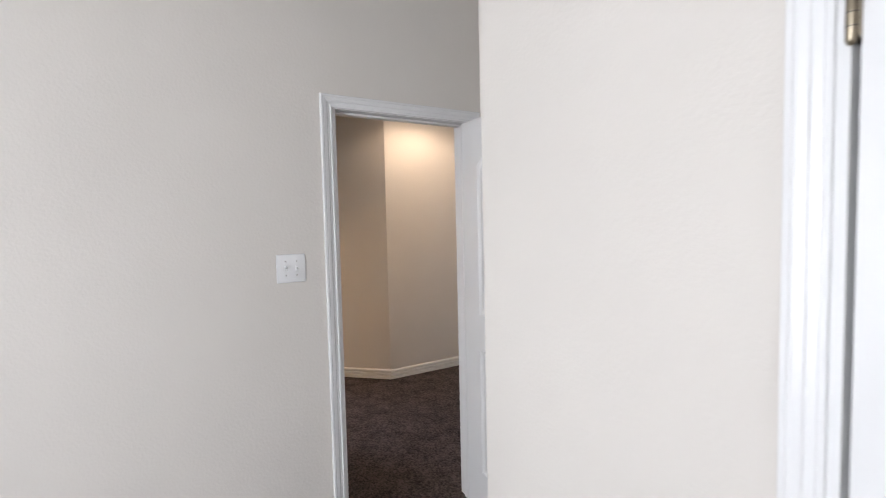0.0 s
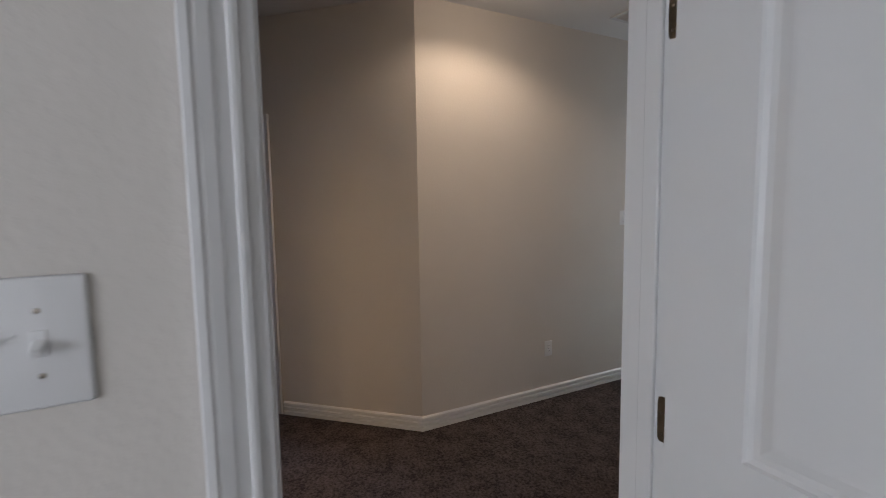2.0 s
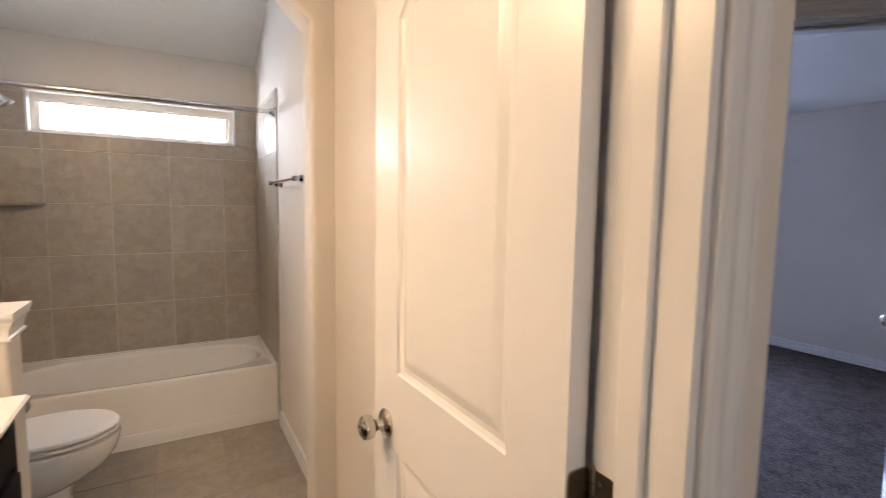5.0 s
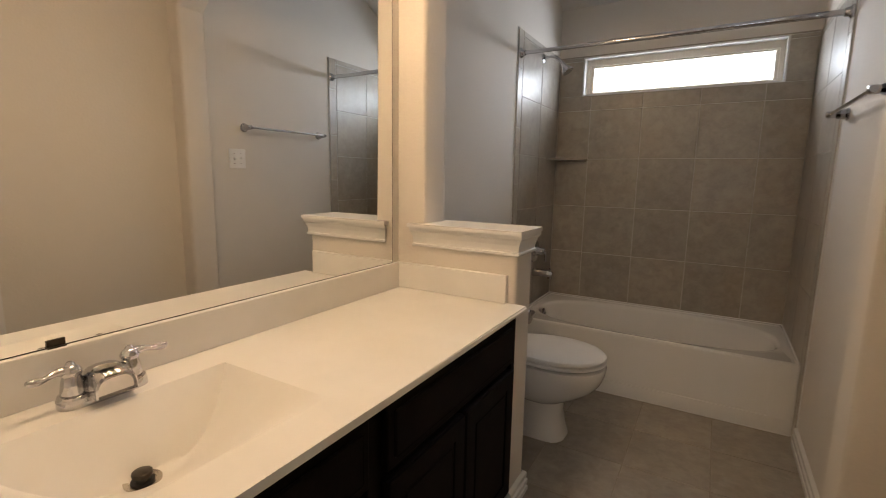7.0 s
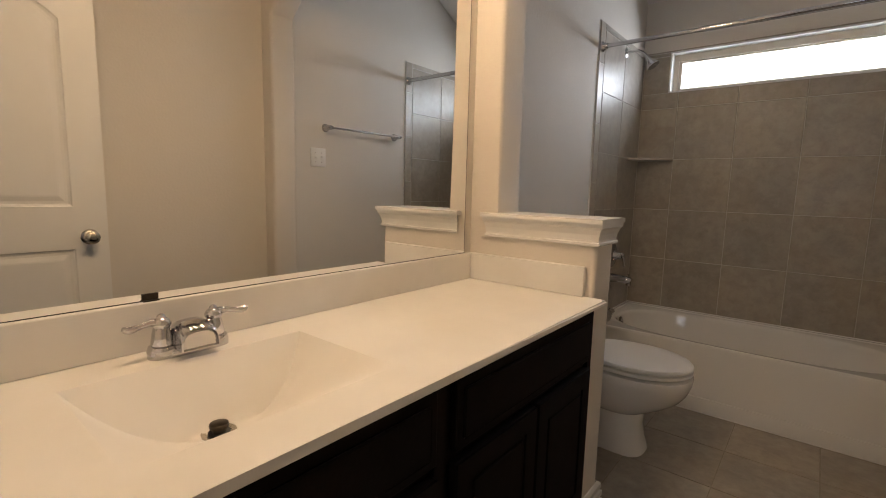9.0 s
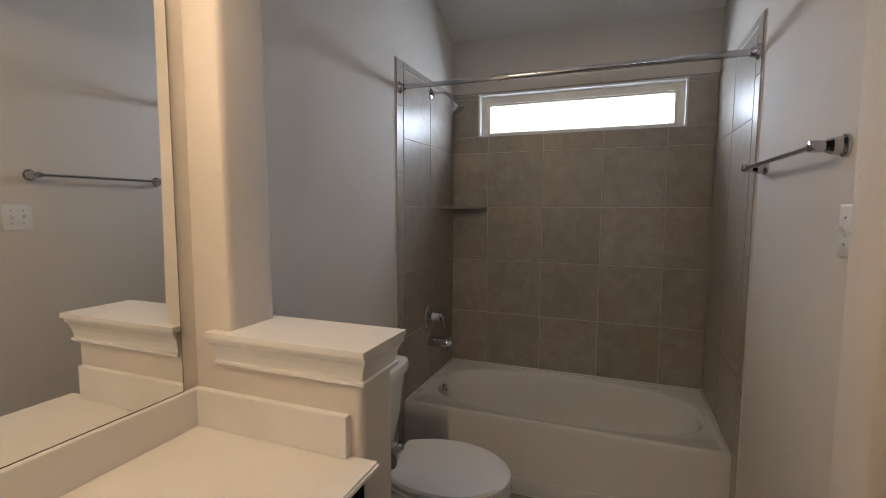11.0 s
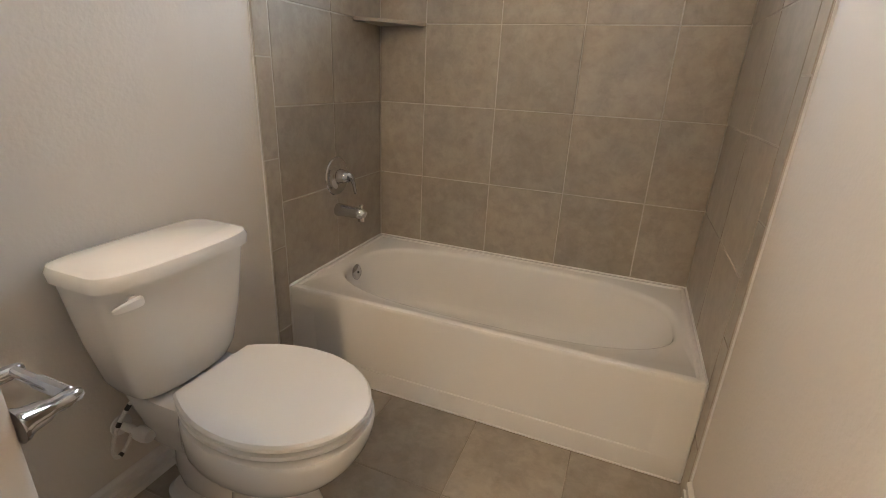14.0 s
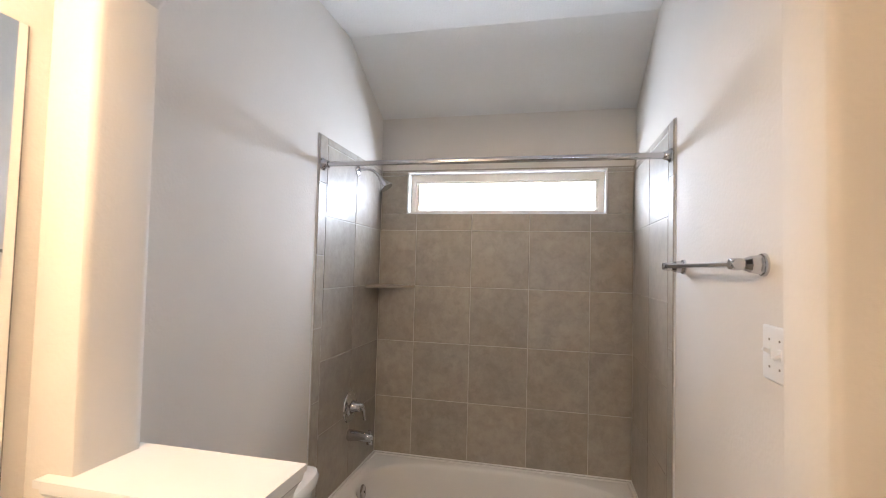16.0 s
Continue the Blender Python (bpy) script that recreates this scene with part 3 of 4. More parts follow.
baseboard([(XR, ND), (XR, -3.40)])
baseboard([(0.500, ND), (0.500, FD), (XL, FD)])
d = (AB - HC).normalized()
baseboard([HC + d * 1.045, HC, (HC.x, -7.03)])
baseboard([(0.97, -8.40), (0.97, -6.0), (-0.13, -6.0), (-0.13, -4.50)])
e = Vector((-d.y, d.x))
baseboard([AB + e * 2.2, AB + e * 0.93])
baseboard([(1.63, -3.49), (1.63, -1.9)])
baseboard([(0.545, -3.59), (-0.13, -3.59), (-0.13, -3.66)])
baseboard([(-0.25, -0.24), (-0.25, -3.655)][::-1])
baseboard([(-0.25, -4.50), (-0.25, -4.52), (-1.18, -4.52), (-1.18, -3.86), (-1.945, -3.86)])
baseboard([(6.53, 0.85), (6.53, -3.33), (3.45, -3.33)])
baseboard([(3.45, -3.44), (6.52, -3.44), (6.52, -6.98)])
baseboard([(6.0, -7.2), (6.0, -12.45), (1.10, -12.45)])


# ---- bathroom: wall tiles ----
def tile_mesh(w, h, t=0.010):
    bm = box(0, w, 0, t, 0, h)
    es = [e for e in bm.edges if all(v.co.y < 1e-6 for v in e.verts)]
    bmesh.ops.bevel(bm, geom=es, offset=0.0016, segments=1, affect="EDGES")
    bmesh.ops.recalc_face_normals(bm, faces=bm.faces)
    me = bpy.data.meshes.new("tile")
    bm.to_mesh(me)
    bm.free()
    me.materials.append(TILE)
    return me


TILE_CACHE = {}


def tiles(parent, m, us, zs, hole=None, gap=0.0045, mat=None):
    """Tiles between joint lines; m puts x along the wall, y into it."""
    for u0, u1 in zip(us, us[1:]):
        for z0, z1 in zip(zs, zs[1:]):
            rects = [(u0, u1, z0, z1)]
            if hole:
                a, b, c, d = hole
                if u0 < b and u1 > a and z0 < d and z1 > c:
                    rects = []
                    if z0 < c:
                        rects.append((u0, u1, z0, c + gap / 2))
                    if z1 > d:
                        rects.append((u0, u1, d - gap / 2, z1))
                    if u0 < a:
                        rects.append((u0, a + gap / 2, max(z0, c), min(z1, d)))
                    if u1 > b:
                        rects.append((b - gap / 2, u1, max(z0, c), min(z1, d)))
            for a0, a1, b0, b1 in rects:
                w, h = round(a1 - a0 - gap, 4), round(b1 - b0 - gap, 4)
                if w < 0.008 or h < 0.008:
                    continue
                if (w, h) not in TILE_CACHE:
                    TILE_CACHE[w, h] = tile_mesh(w, h)
                ob = new("tile", TILE_CACHE[w, h])
                ob.parent = parent
                ob.matrix_local = m @ Matrix.Translation((a0 + gap / 2, noise.noise((a0 * 9, b0 * 9, 1)) * 0.0004, b0 + gap / 2))


zs = [0.378, 0.724, 1.070, 1.415, 1.760, 2.105, 2.142]
surround = thing("wall_tile", "grey ceramic tiled tub surround with pale grout", "tile wall", kind="structure")
part("grout", cells([0.0, 0.168, 1.367, 1.51], [0.0025, 0.0095], [0.36, 1.862, 2.130, 2.140], lambda i, j, k: not (i == 1 and k == 1)), GROUT, surround)
part("grout", box(-0.0095, -0.0025, -0.826, 0.0, 0.36, 2.140), GROUT, surround)
part("grout", box(1.5125, 1.5195, -0.826, 0.0, 0.36, 2.140), GROUT, surround)
part("grout", box(-0.0095, -0.0025, -0.826, -0.752, 0.0, 0.36), GROUT, surround)
part("grout", box(1.5125, 1.5195, -0.826, -0.752, 0.0, 0.36), GROUT, surround)
tiles(surround, Matrix(), [0.0, 0.235, 0.585, 0.932, 1.277, 1.51], zs, (0.168, 1.367, 1.862, 2.130))
left = Matrix.Rotation(radians(90), 4, "Z")
right = Matrix.Translation((1.51, 0, 0)) @ Matrix.Rotation(radians(-90), 4, "Z")
tiles(surround, left, [-0.750, -0.397, -0.001], zs)
tiles(surround, right, [0.001, 0.397, 0.750], zs)
trim_z = [0.0, 0.205, 0.550, 0.890, 1.232, 1.574, 1.915, 2.142]
tiles(surround, left, [-0.828, -0.752], trim_z)
tiles(surround, right, [0.752, 0.828], trim_z)
part("edge_caulk", box(-0.010, -0.005, -0.8305, -0.8285, 0.0, 2.143), CAULK, surround)
part("edge_caulk", box(1.515, 1.520, -0.8305, -0.8285, 0.0, 2.143), CAULK, surround)

shelf = thing("corner_shelf", "grey stone corner shelf set into the tiled corner", "shelf")
pts = [(0.001, -0.001)] + [(0.001 + 0.235 * (1 - i / 10) ** 0.8, -0.001 - 0.235 * (i / 10) ** 0.8) for i in range(11)]
part("shelf_slab", loft([[(x, y, 1.404) for x, y in pts], [(x, y, 1.418) for x, y in pts]]), TILE, shelf)

# bathroom window
win = thing("window_1", "white and almond transom window with obscure glass", "window", kind="structure")
x0, x1, z0, z1 = 0.168, 1.367, 1.862, 2.130
part("window_return", cells([x0, x0 + 0.010, x1 - 0.010, x1], [0.0, 0.085], [z0, z0 + 0.010, z1 - 0.010, z1], lambda i, j, k: i != 1 or k != 1), TRIM, win)
part("window_frame", cells([x0 + 0.011, x0 + 0.040, x1 - 0.040, x1 - 0.011], [0.060, 0.105], [z0 + 0.011, z0 + 0.026, z1 - 0.055, z1 - 0.011], lambda i, j, k: i != 1 or k != 1), VINYL, win)
part("sash", cells([x0 + 0.041, x0 + 0.060, x1 - 0.060, x1 - 0.041], [0.072, 0.100], [z0 + 0.027, z0 + 0.034, z1 - 0.066, z1 - 0.056], lambda i, j, k: i != 1 or k != 1), VINYL, win)
pane = part("pane", box(x0 + 0.055, x1 - 0.055, 0.086, 0.091, z0 + 0.030, z1 - 0.060), FROST, win, "white obscure window pane")
pane.visible_shadow = False

# ---- tub ----
tub = thing("bathtub", "white glossy alcove bathtub with a flat apron", "bathtub")
H = 0.380
n = 64


def tub_rect(z, x0=0.003, x1=1.507, y0=-0.747, y1=-0.002, r=0.012):
    """A rectangle with as many points as the basin's oval, spread by angle."""
    cx, cy = (x0 + x1) / 2, (y0 + y1) / 2
    out = []
    for i in range(n):
        a = 2 * math.pi * (i + 0.5) / n
        c, s = math.cos(a), math.sin(a)
        k = min((x1 - x0) / 2 / max(abs(c), 1e-6), (y1 - y0) / 2 / max(abs(s), 1e-6))
        out.append((cx + c * k, cy + s * k, z))
    corners = [(x1, y1), (x0, y1), (x0, y0), (x1, y0)]
    for qx, qy in corners:
        i = min(range(n), key=lambda q: (out[q][0] - qx) ** 2 + (out[q][1] - qy) ** 2)
        out[i] = (qx, qy, z)
    return out


def basin(z, left, right, front, back, power):
    """A rounded basin outline between its four sides."""
    cx, cy = (left + right) / 2, (front + back) / 2
    out = []
    for i in range(n):
        a = 2 * math.pi * (i + 0.5) / n
        c, s = math.cos(a), math.sin(a)
        # angles follow the outer rectangle
        c, s = c * 0.752, s * 0.372
        k = (abs(c / ((right - left) / 2)) ** power + abs(s / ((back - front) / 2)) ** power) ** (-1 / power)
        out.append((cx + c * k, cy + s * k, z))
    return out


loops = [tub_rect(0.050), tub_rect(0.056), tub_rect(H - 0.016), tub_rect(H - 0.010), tub_rect(H - 0.003, 0.005, 1.505, -0.744, -0.003), tub_rect(H, 0.010, 1.500, -0.737, -0.008),
         tub_rect(H, 0.022, 1.488, -0.722, -0.022), tub_rect(H - 0.006, 0.028, 1.482, -0.714, -0.028),
         *(basin(H - drop, 0.060 + i, 1.470 - 1.4 * i, -0.690 + i, -0.048 - i, 2.85) for i, drop in ((0.0, 0.008), (0.006, 0.0093), (0.011, 0.0128), (0.0150, 0.0178), (0.0180, 0.0250), (0.0200, 0.0350), (0.0218, 0.0480))),
         basin(H - 0.10, 0.098, 1.400, -0.655, -0.083, 2.8), basin(H - 0.20, 0.115, 1.325, -0.642, -0.096, 2.8), basin(H - 0.265, 0.133, 1.268, -0.630, -0.108, 2.8), basin(H - 0.290, 0.150, 1.238, -0.614, -0.124, 2.8),
         basin(H - 0.305, 0.180, 1.200, -0.588, -0.150, 2.7), basin(H - 0.3105, 0.235, 1.135, -0.548, -0.188, 2.6), basin(H - 0.312, 0.40, 0.95, -0.46, -0.27, 2.4)]
part("tub_shell", loft(loops, False, True), ACRYLIC, tub, smooth=True)
part("apron_foot", box(0.003, 1.507, -0.7525, -0.70, 0.004, 0.087, 0.0035, 3), ACRYLIC, tub, smooth=True)
for a, b in ((1.392, 1.507), (0.118, 0.003)):
    part("apron_stile", loft([[(a, -0.7455, z), (a + (b - a) * 0.12, -0.747 - k, z), (b, -0.747 - k, z), (b, -0.7400, z)] for z, k in ((0.082, 0.0053), (0.16, 0.0030), (0.30, 0.0004))]), ACRYLIC, tub, smooth=True)
part("overflow_plate", lathe([(0, 0), (0.036, 0), (0.037, 0.004), (0.031, 0.009), (0.0, 0.011)], 28, Matrix.Translation((0.091, -0.398, 0.322)) @ Matrix.Rotation(radians(82), 4, "Y")), CHROME, tub, "round chrome overflow plate", True)
part("overflow_screw", lathe([(0, 0), (0.006, 0), (0.005, 0.003), (0, 0.003)], 12, Matrix.Translation((0.101, -0.398, 0.323)) @ Matrix.Rotation(radians(82), 4, "Y")), DARK, tub)
part("tub_drain", lathe([(0, 0), (0.034, 0), (0.032, 0.004), (0, 0.005)], 24, Matrix.Translation((0.30, -0.37, 0.069))), CHROME, tub, "chrome tub drain", True)
caulk = tagged(part("tub_caulk", cells([0.0005, 0.006, 1.504, 1.5095], [-0.745, -0.008, -0.0005], [H - 0.004, H + 0.005], lambda i, j, k: i != 1 or j == 1), CAULK), "white caulk line between tub and tile", "caulk", kind="structure")

base_caulk = thing("apron_caulk", "white caulk bead around the bathtub apron", "caulk", kind="structure")
part("caulk_bead", tube([(0.004, -0.7535, 0.0062), (1.506, -0.7535, 0.0062)], 0.0035, 8), CAULK, base_caulk)
for x in (0.0025, 1.5075):
    part("caulk_bead", tube([(x, -0.7515, 0.006), (x, -0.7515, H)], 0.0028, 8), CAULK, base_caulk)

# shower fittings on the tiled end wall
sh = thing("wall_shower", "chrome shower head on a bent wall arm", "shower head")
part("escutcheon", lathe([(0, 0), (0.032, 0), (0.031, 0.004), (0.018, 0.012), (0, 0.012)], 24, Matrix.Translation((0.0, -0.392, 2.058)) @ Matrix.Rotation(radians(90), 4, "Y")), CHROME, sh, smooth=True)
arm = bezier((0.004, -0.392, 2.058), (0.07, -0.392, 2.075), (0.10, -0.392, 2.06), (0.135, -0.392, 2.012))
part("arm", tube(arm, 0.0085), CHROME, sh, smooth=True)
part("head", lathe([(0.0, -0.004), (0.012, -0.004), (0.015, 0.012), (0.014, 0.020), (0.022, 0.035), (0.036, 0.058), (0.039, 0.066), (0.037, 0.070), (0, 0.070)], 28,
                   Matrix.Translation((0.132, -0.392, 2.016)) @ Matrix.Rotation(radians(145), 4, "Y")), CHROME, sh, smooth=True)
va = thing("shower_valve", "chrome round shower valve with lever handle", "shower valve")
va.matrix_world = pose(0, -0.398, 0.765)
rot = Matrix.Rotation(radians(90), 4, "Y")
part("valve_plate", lathe([(0, 0), (0.084, 0), (0.085, 0.003), (0.081, 0.008), (0.074, 0.0095), (0.068, 0.0085), (0.055, 0.012), (0.042, 0.017), (0.034, 0.020), (0, 0.020)], 40, rot), CHROME, va, smooth=True)
part("valve_hub", lathe([(0, 0.018), (0.034, 0.018), (0.032, 0.03), (0.026, 0.045), (0.024, 0.06), (0.018, 0.066), (0, 0.067)], 28, rot), CHROME, va, smooth=True)
part("lever", tube(bezier((0.052, 0, 0.012), (0.085, 0.0, 0.015), (0.075, 0.02, -0.03), (0.078, 0.03, -0.075)), [0.012, 0.0125, 0.013, 0.013, 0.013, 0.0125, 0.012, 0.011, 0.010, 0.009, 0.0085, 0.008, 0.008, 0.008, 0.006]), CHROME, va, smooth=True)
sp = thing("tub_spout", "chrome tub spout with diverter pull", "tub spout")
sp.matrix_world = pose(0, -0.396, 0.612)
part("spout_body", tube([(0.0, 0, 0), (0.012, 0, 0), (0.05, 0, 0.0), (0.10, 0, -0.002), (0.128, 0, -0.006), (0.138, 0, -0.010)], [0.030, 0.030, 0.0265, 0.025, 0.024, 0.019], 20), CHROME, sp, smooth=True)
part("spout_lip", lathe([(0, 0), (0.017, 0), (0.016, 0.02), (0, 0.02)], 18, Matrix.Translation((0.122, 0, -0.036))), CHROME, sp, smooth=True)
part("diverter_pull", lathe([(0, 0), (0.004, 0), (0.004, 0.012), (0.008, 0.014), (0.008, 0.020), (0, 0.021)], 14, Matrix.Translation((0.122, 0, 0.017))), CHROME, sp, smooth=True)
rod = thing("shower_curtain_rod", "chrome telescoping shower curtain rod across the tub", "curtain rod")
part("rod", tube([(0.01, -0.800, 2.000), (0.52, -0.800, 2.000)], 0.0115, 16), CHROME, rod, smooth=True)
part("rod", tube([(0.50, -0.800, 2.000), (1.50, -0.800, 2.000)], 0.0138, 16), CHROME, rod, smooth=True)
for x, s in ((0.0, 1), (1.51, -1)):
    part("end_cap", lathe([(0, 0), (0.029, 0), (0.029, 0.006), (0.02, 0.014), (0.017, 0.03), (0, 0.03)], 24, Matrix.Translation((x, -0.800, 2.000)) @ Matrix.Rotation(radians(90 * s), 4, "Y")), CHROME, rod, smooth=True)

# ---- toilet ----
wc = thing("toilet", "white two-piece porcelain toilet with lid closed", "toilet", pose(0, -1.352, 0))


def rounded_rect(x0, x1, y0, y1, z, power=7.0, m=64, bow=0.020):
    """A rounded rectangle whose front side bows out."""
    out = []
    for x, y, h in oval((x0 + x1) / 2, (y0 + y1) / 2, (x1 - x0) / 2, (y1 - y0) / 2, z, m, power):
        k = max(0.0, (x - (x0 + x1) / 2) / ((x1 - x0) / 2))
        out.append((x + bow * k * (1 - (2 * y / (y1 - y0)) ** 2) - 0.4 * bow * k, y, h))
    return out


tank = part("tank", loft([rounded_rect(0.045, 0.160, -0.110, 0.110, 0.392, 4), rounded_rect(0.030, 0.180, -0.142, 0.142, 0.405, 5), rounded_rect(0.022, 0.190, -0.158, 0.158, 0.440, 6),
                          rounded_rect(0.014, 0.204, -0.180, 0.180, 0.56, 7), rounded_rect(0.010, 0.218, -0.203, 0.203, 0.728, 7)]), PORCELAIN, wc, smooth=True)
part("tank_lid", loft([rounded_rect(0.010, 0.220, -0.205, 0.205, 0.729, 6), rounded_rect(0.004, 0.232, -0.216, 0.216, 0.734, 6), rounded_rect(0.003, 0.234, -0.218, 0.218, 0.756, 6),
                       rounded_rect(0.008, 0.228, -0.212, 0.212, 0.769, 6), rounded_rect(0.022, 0.212, -0.196, 0.196, 0.775, 6)]), PORCELAIN, wc, smooth=True)
h1 = part("flush_base", lathe([(0, 0), (0.016, 0), (0.016, 0.008), (0, 0.010)], 18, Matrix.Translation((0.214, -0.152, 0.698)) @ Matrix.Rotation(radians(90), 4, "Y")), PORCELAIN, wc, smooth=True)
lever = loft([[(x + dx, y, z + dz) for dx, dz in ((-t, -h), (t, -h * 0.8), (t, h * 0.8), (-t, h))] for x, y, z, t, h in (
    (0.231, -0.136, 0.7005, 0.003, 0.009), (0.233, -0.141, 0.7010, 0.005, 0.0125), (0.236, -0.160, 0.7020, 0.005, 0.0125), (0.239, -0.185, 0.7030, 0.0045, 0.0100),
    (0.240, -0.206, 0.7035, 0.004, 0.0065), (0.239, -0.211, 0.7035, 0.002, 0.004))])
bmesh.ops.bevel(lever, geom=[e for e in lever.edges if abs(e.verts[0].co.y - e.verts[1].co.y) > 0.003], offset=0.0015, segments=2, affect="EDGES")
part("flush_lever", lever, PLASTIC, wc, "white plastic flush lever", True)


def seat_loop(z, back, front, half):
    """An egg-shaped outline with a straight, narrower back edge."""
    mid = back + (front - back) * 0.48
    pts = []
    for i in range(33):
        a = math.pi * (i / 32 - 0.5)
        pts.append((mid + (front - mid) * math.cos(a), half * math.sin(a), z))
    for i in range(1, 9):
        k = i / 8
        pts.append((mid + (back - mid) * k, half * (1 - 0.36 * k ** 2.2), z))
    for i in range(7, -1, -1):
        k = i / 8
        pts.append((mid + (back - mid) * (k + (0.125 if i == 7 else 0) * 0), -half * (1 - 0.36 * k ** 2.2), z))
    pts.insert(41, (back, -half * 0.64, z))
    return pts[:-1]


def bowl_loop(z, back, front, half, power=2.25):
    return oval((back + front) / 2, 0, (front - back) / 2, half, z, 48, power)


part("bowl", loft([bowl_loop(0.175, 0.30, 0.505, 0.075, 2.4), bowl_loop(0.190, 0.26, 0.525, 0.100, 2.3), bowl_loop(0.212, 0.22, 0.562, 0.126, 2.3), bowl_loop(0.245, 0.20, 0.618, 0.155), bowl_loop(0.285, 0.20, 0.668, 0.177),
                   bowl_loop(0.32, 0.20, 0.692, 0.188), bowl_loop(0.35, 0.21, 0.703, 0.193), bowl_loop(0.385, 0.21, 0.708, 0.195), bowl_loop(0.394, 0.215, 0.704, 0.192), bowl_loop(0.398, 0.225, 0.690, 0.180)]), PORCELAIN, wc, smooth=True)
part("pedestal", loft([bowl_loop(0.002, 0.30, 0.542, 0.108, 3.0), bowl_loop(0.020, 0.305, 0.538, 0.104, 3.0), bowl_loop(0.070, 0.31, 0.524, 0.095, 3.0), bowl_loop(0.130, 0.31, 0.516, 0.090, 2.8), bowl_loop(0.205, 0.30, 0.522, 0.092, 2.6)]), PORCELAIN, wc, smooth=True)
part("trapway", loft([bowl_loop(0.035, 0.09, 0.40, 0.070, 3.0), bowl_loop(0.10, 0.08, 0.40, 0.084, 2.6), bowl_loop(0.16, 0.08, 0.40, 0.078, 2.6), bowl_loop(0.24, 0.09, 0.40, 0.088, 2.6)]), PORCELAIN, wc, smooth=True)
part("foot", loft([bowl_loop(0.002, 0.075, 0.42, 0.114, 4.0), bowl_loop(0.030, 0.078, 0.42, 0.110, 4.0), bowl_loop(0.042, 0.09, 0.41, 0.098, 4.0)]), PORCELAIN, wc, smooth=True)
part("bowl_deck", loft([rounded_rect(0.03, 0.34, -0.085, 0.085, 0.20, 5), rounded_rect(0.03, 0.34, -0.110, 0.110, 0.30, 5), rounded_rect(0.03, 0.33, -0.130, 0.130, 0.375, 5), rounded_rect(0.035, 0.32, -0.126, 0.126, 0.392, 5)]), PORCELAIN, wc, smooth=True)
part("seat", loft([seat_loop(0.3985, 0.29, 0.640, 0.130), seat_loop(0.4055, 0.285, 0.645, 0.135), seat_loop(0.406, 0.250, 0.699, 0.186), seat_loop(0.409, 0.246, 0.705, 0.190), seat_loop(0.419, 0.246, 0.705, 0.190), seat_loop(0.422, 0.250, 0.699, 0.185),
                   seat_loop(0.423, 0.262, 0.682, 0.170)]), PLASTIC, wc, smooth=True)
part("seat_lid", loft([seat_loop(0.4232, 0.29, 0.640, 0.130), seat_loop(0.4283, 0.285, 0.645, 0.135), seat_loop(0.429, 0.248, 0.702, 0.188), seat_loop(0.431, 0.246, 0.705, 0.190), seat_loop(0.439, 0.246, 0.705, 0.190), seat_loop(0.446, 0.252, 0.697, 0.184),
                       seat_loop(0.449, 0.28, 0.66, 0.150)]), PLASTIC, wc, smooth=True)
for y in (-0.075, 0.075):
    part("seat_hinge", box(0.222, 0.262, y - 0.022, y + 0.022, 0.393, 0.428, 0.008, 3), PLASTIC, wc, smooth=True)
    part("bolt_cap", lathe([(0, 0), (0.013, 0), (0.012, 0.012), (0.006, 0.018), (0, 0.019)], 16, Matrix.Translation((0.33, y * 1.72, 0.0))), PORCELAIN, wc, smooth=True)

sv = thing("water_supply_valve", "white plastic stop valve with supply hose under the tank", "valve")
part("escutcheon", lathe([(0, 0), (0.030, 0), (0.029, 0.004), (0.012, 0.010), (0, 0.010)], 20, Matrix.Translation((XL, -1.462, 0.245)) @ rot), PLASTIC, sv, smooth=True)
part("valve_body", tube([(XL, -1.462, 0.245), (0.035, -1.462, 0.245), (0.085, -1.462, 0.245)], [0.011, 0.012, 0.014], 14), PLASTIC, sv, smooth=True)
part("valve_knob", tube([(0.062, -1.462, 0.245), (0.085, -1.462, 0.245), (0.105, -1.462, 0.245)], [0.020, 0.021, 0.017], 10), PLASTIC, sv, smooth=True)
part("hose", tube(bezier((0.045, -1.462, 0.255), (0.06, -1.555, 0.12), (0.05, -1.56, 0.30), (0.085, -1.440, 0.385), 24), 0.0055), BRAID, sv, smooth=True)
for p, q in (((0.0720, -1.486, 0.341), (0.0748, -1.476, 0.353)), ((0.0650, -1.511, 0.303), (0.0672, -1.504, 0.315)), ((0.0517, -1.508, 0.2095), (0.0532, -1.517, 0.2062))):
    part("printed_mark", tube([p, q], 0.0061, 10), STEM, sv, "black printed mark")
part("hose_nut", lathe([(0, 0), (0.016, 0), (0.016, 0.025), (0.010, 0.028), (0, 0.028)], 10, Matrix.Translation((0.085, -1.440, 0.362))), PLASTIC, sv)

tp = thing("toilet_paper_holder", "empty chrome toilet paper holder on the half wall", "paper holder")
for x in (0.345, 0.485):
    mm = Matrix.Translation((x, FD, 0.735)) @ Matrix.Rotation(radians(-90), 4, "X")
    part("post", lathe([(0, 0), (0.026, 0), (0.025, 0.006), (0.020, 0.014), (0.017, 0.034), (0.012, 0.044), (0.0125, 0.062), (0.011, 0.078), (0.006, 0.084), (0, 0.085)], 24, mm), CHROME, tp, smooth=True)
part("roller", tube([(0.352, FD + 0.069, 0.737), (0.41, FD + 0.069, 0.737), (0.412, FD + 0.069, 0.737), (0.478, FD + 0.069, 0.737)], [0.009, 0.009, 0.0115, 0.0115], 16), CHROME, tp, smooth=True)

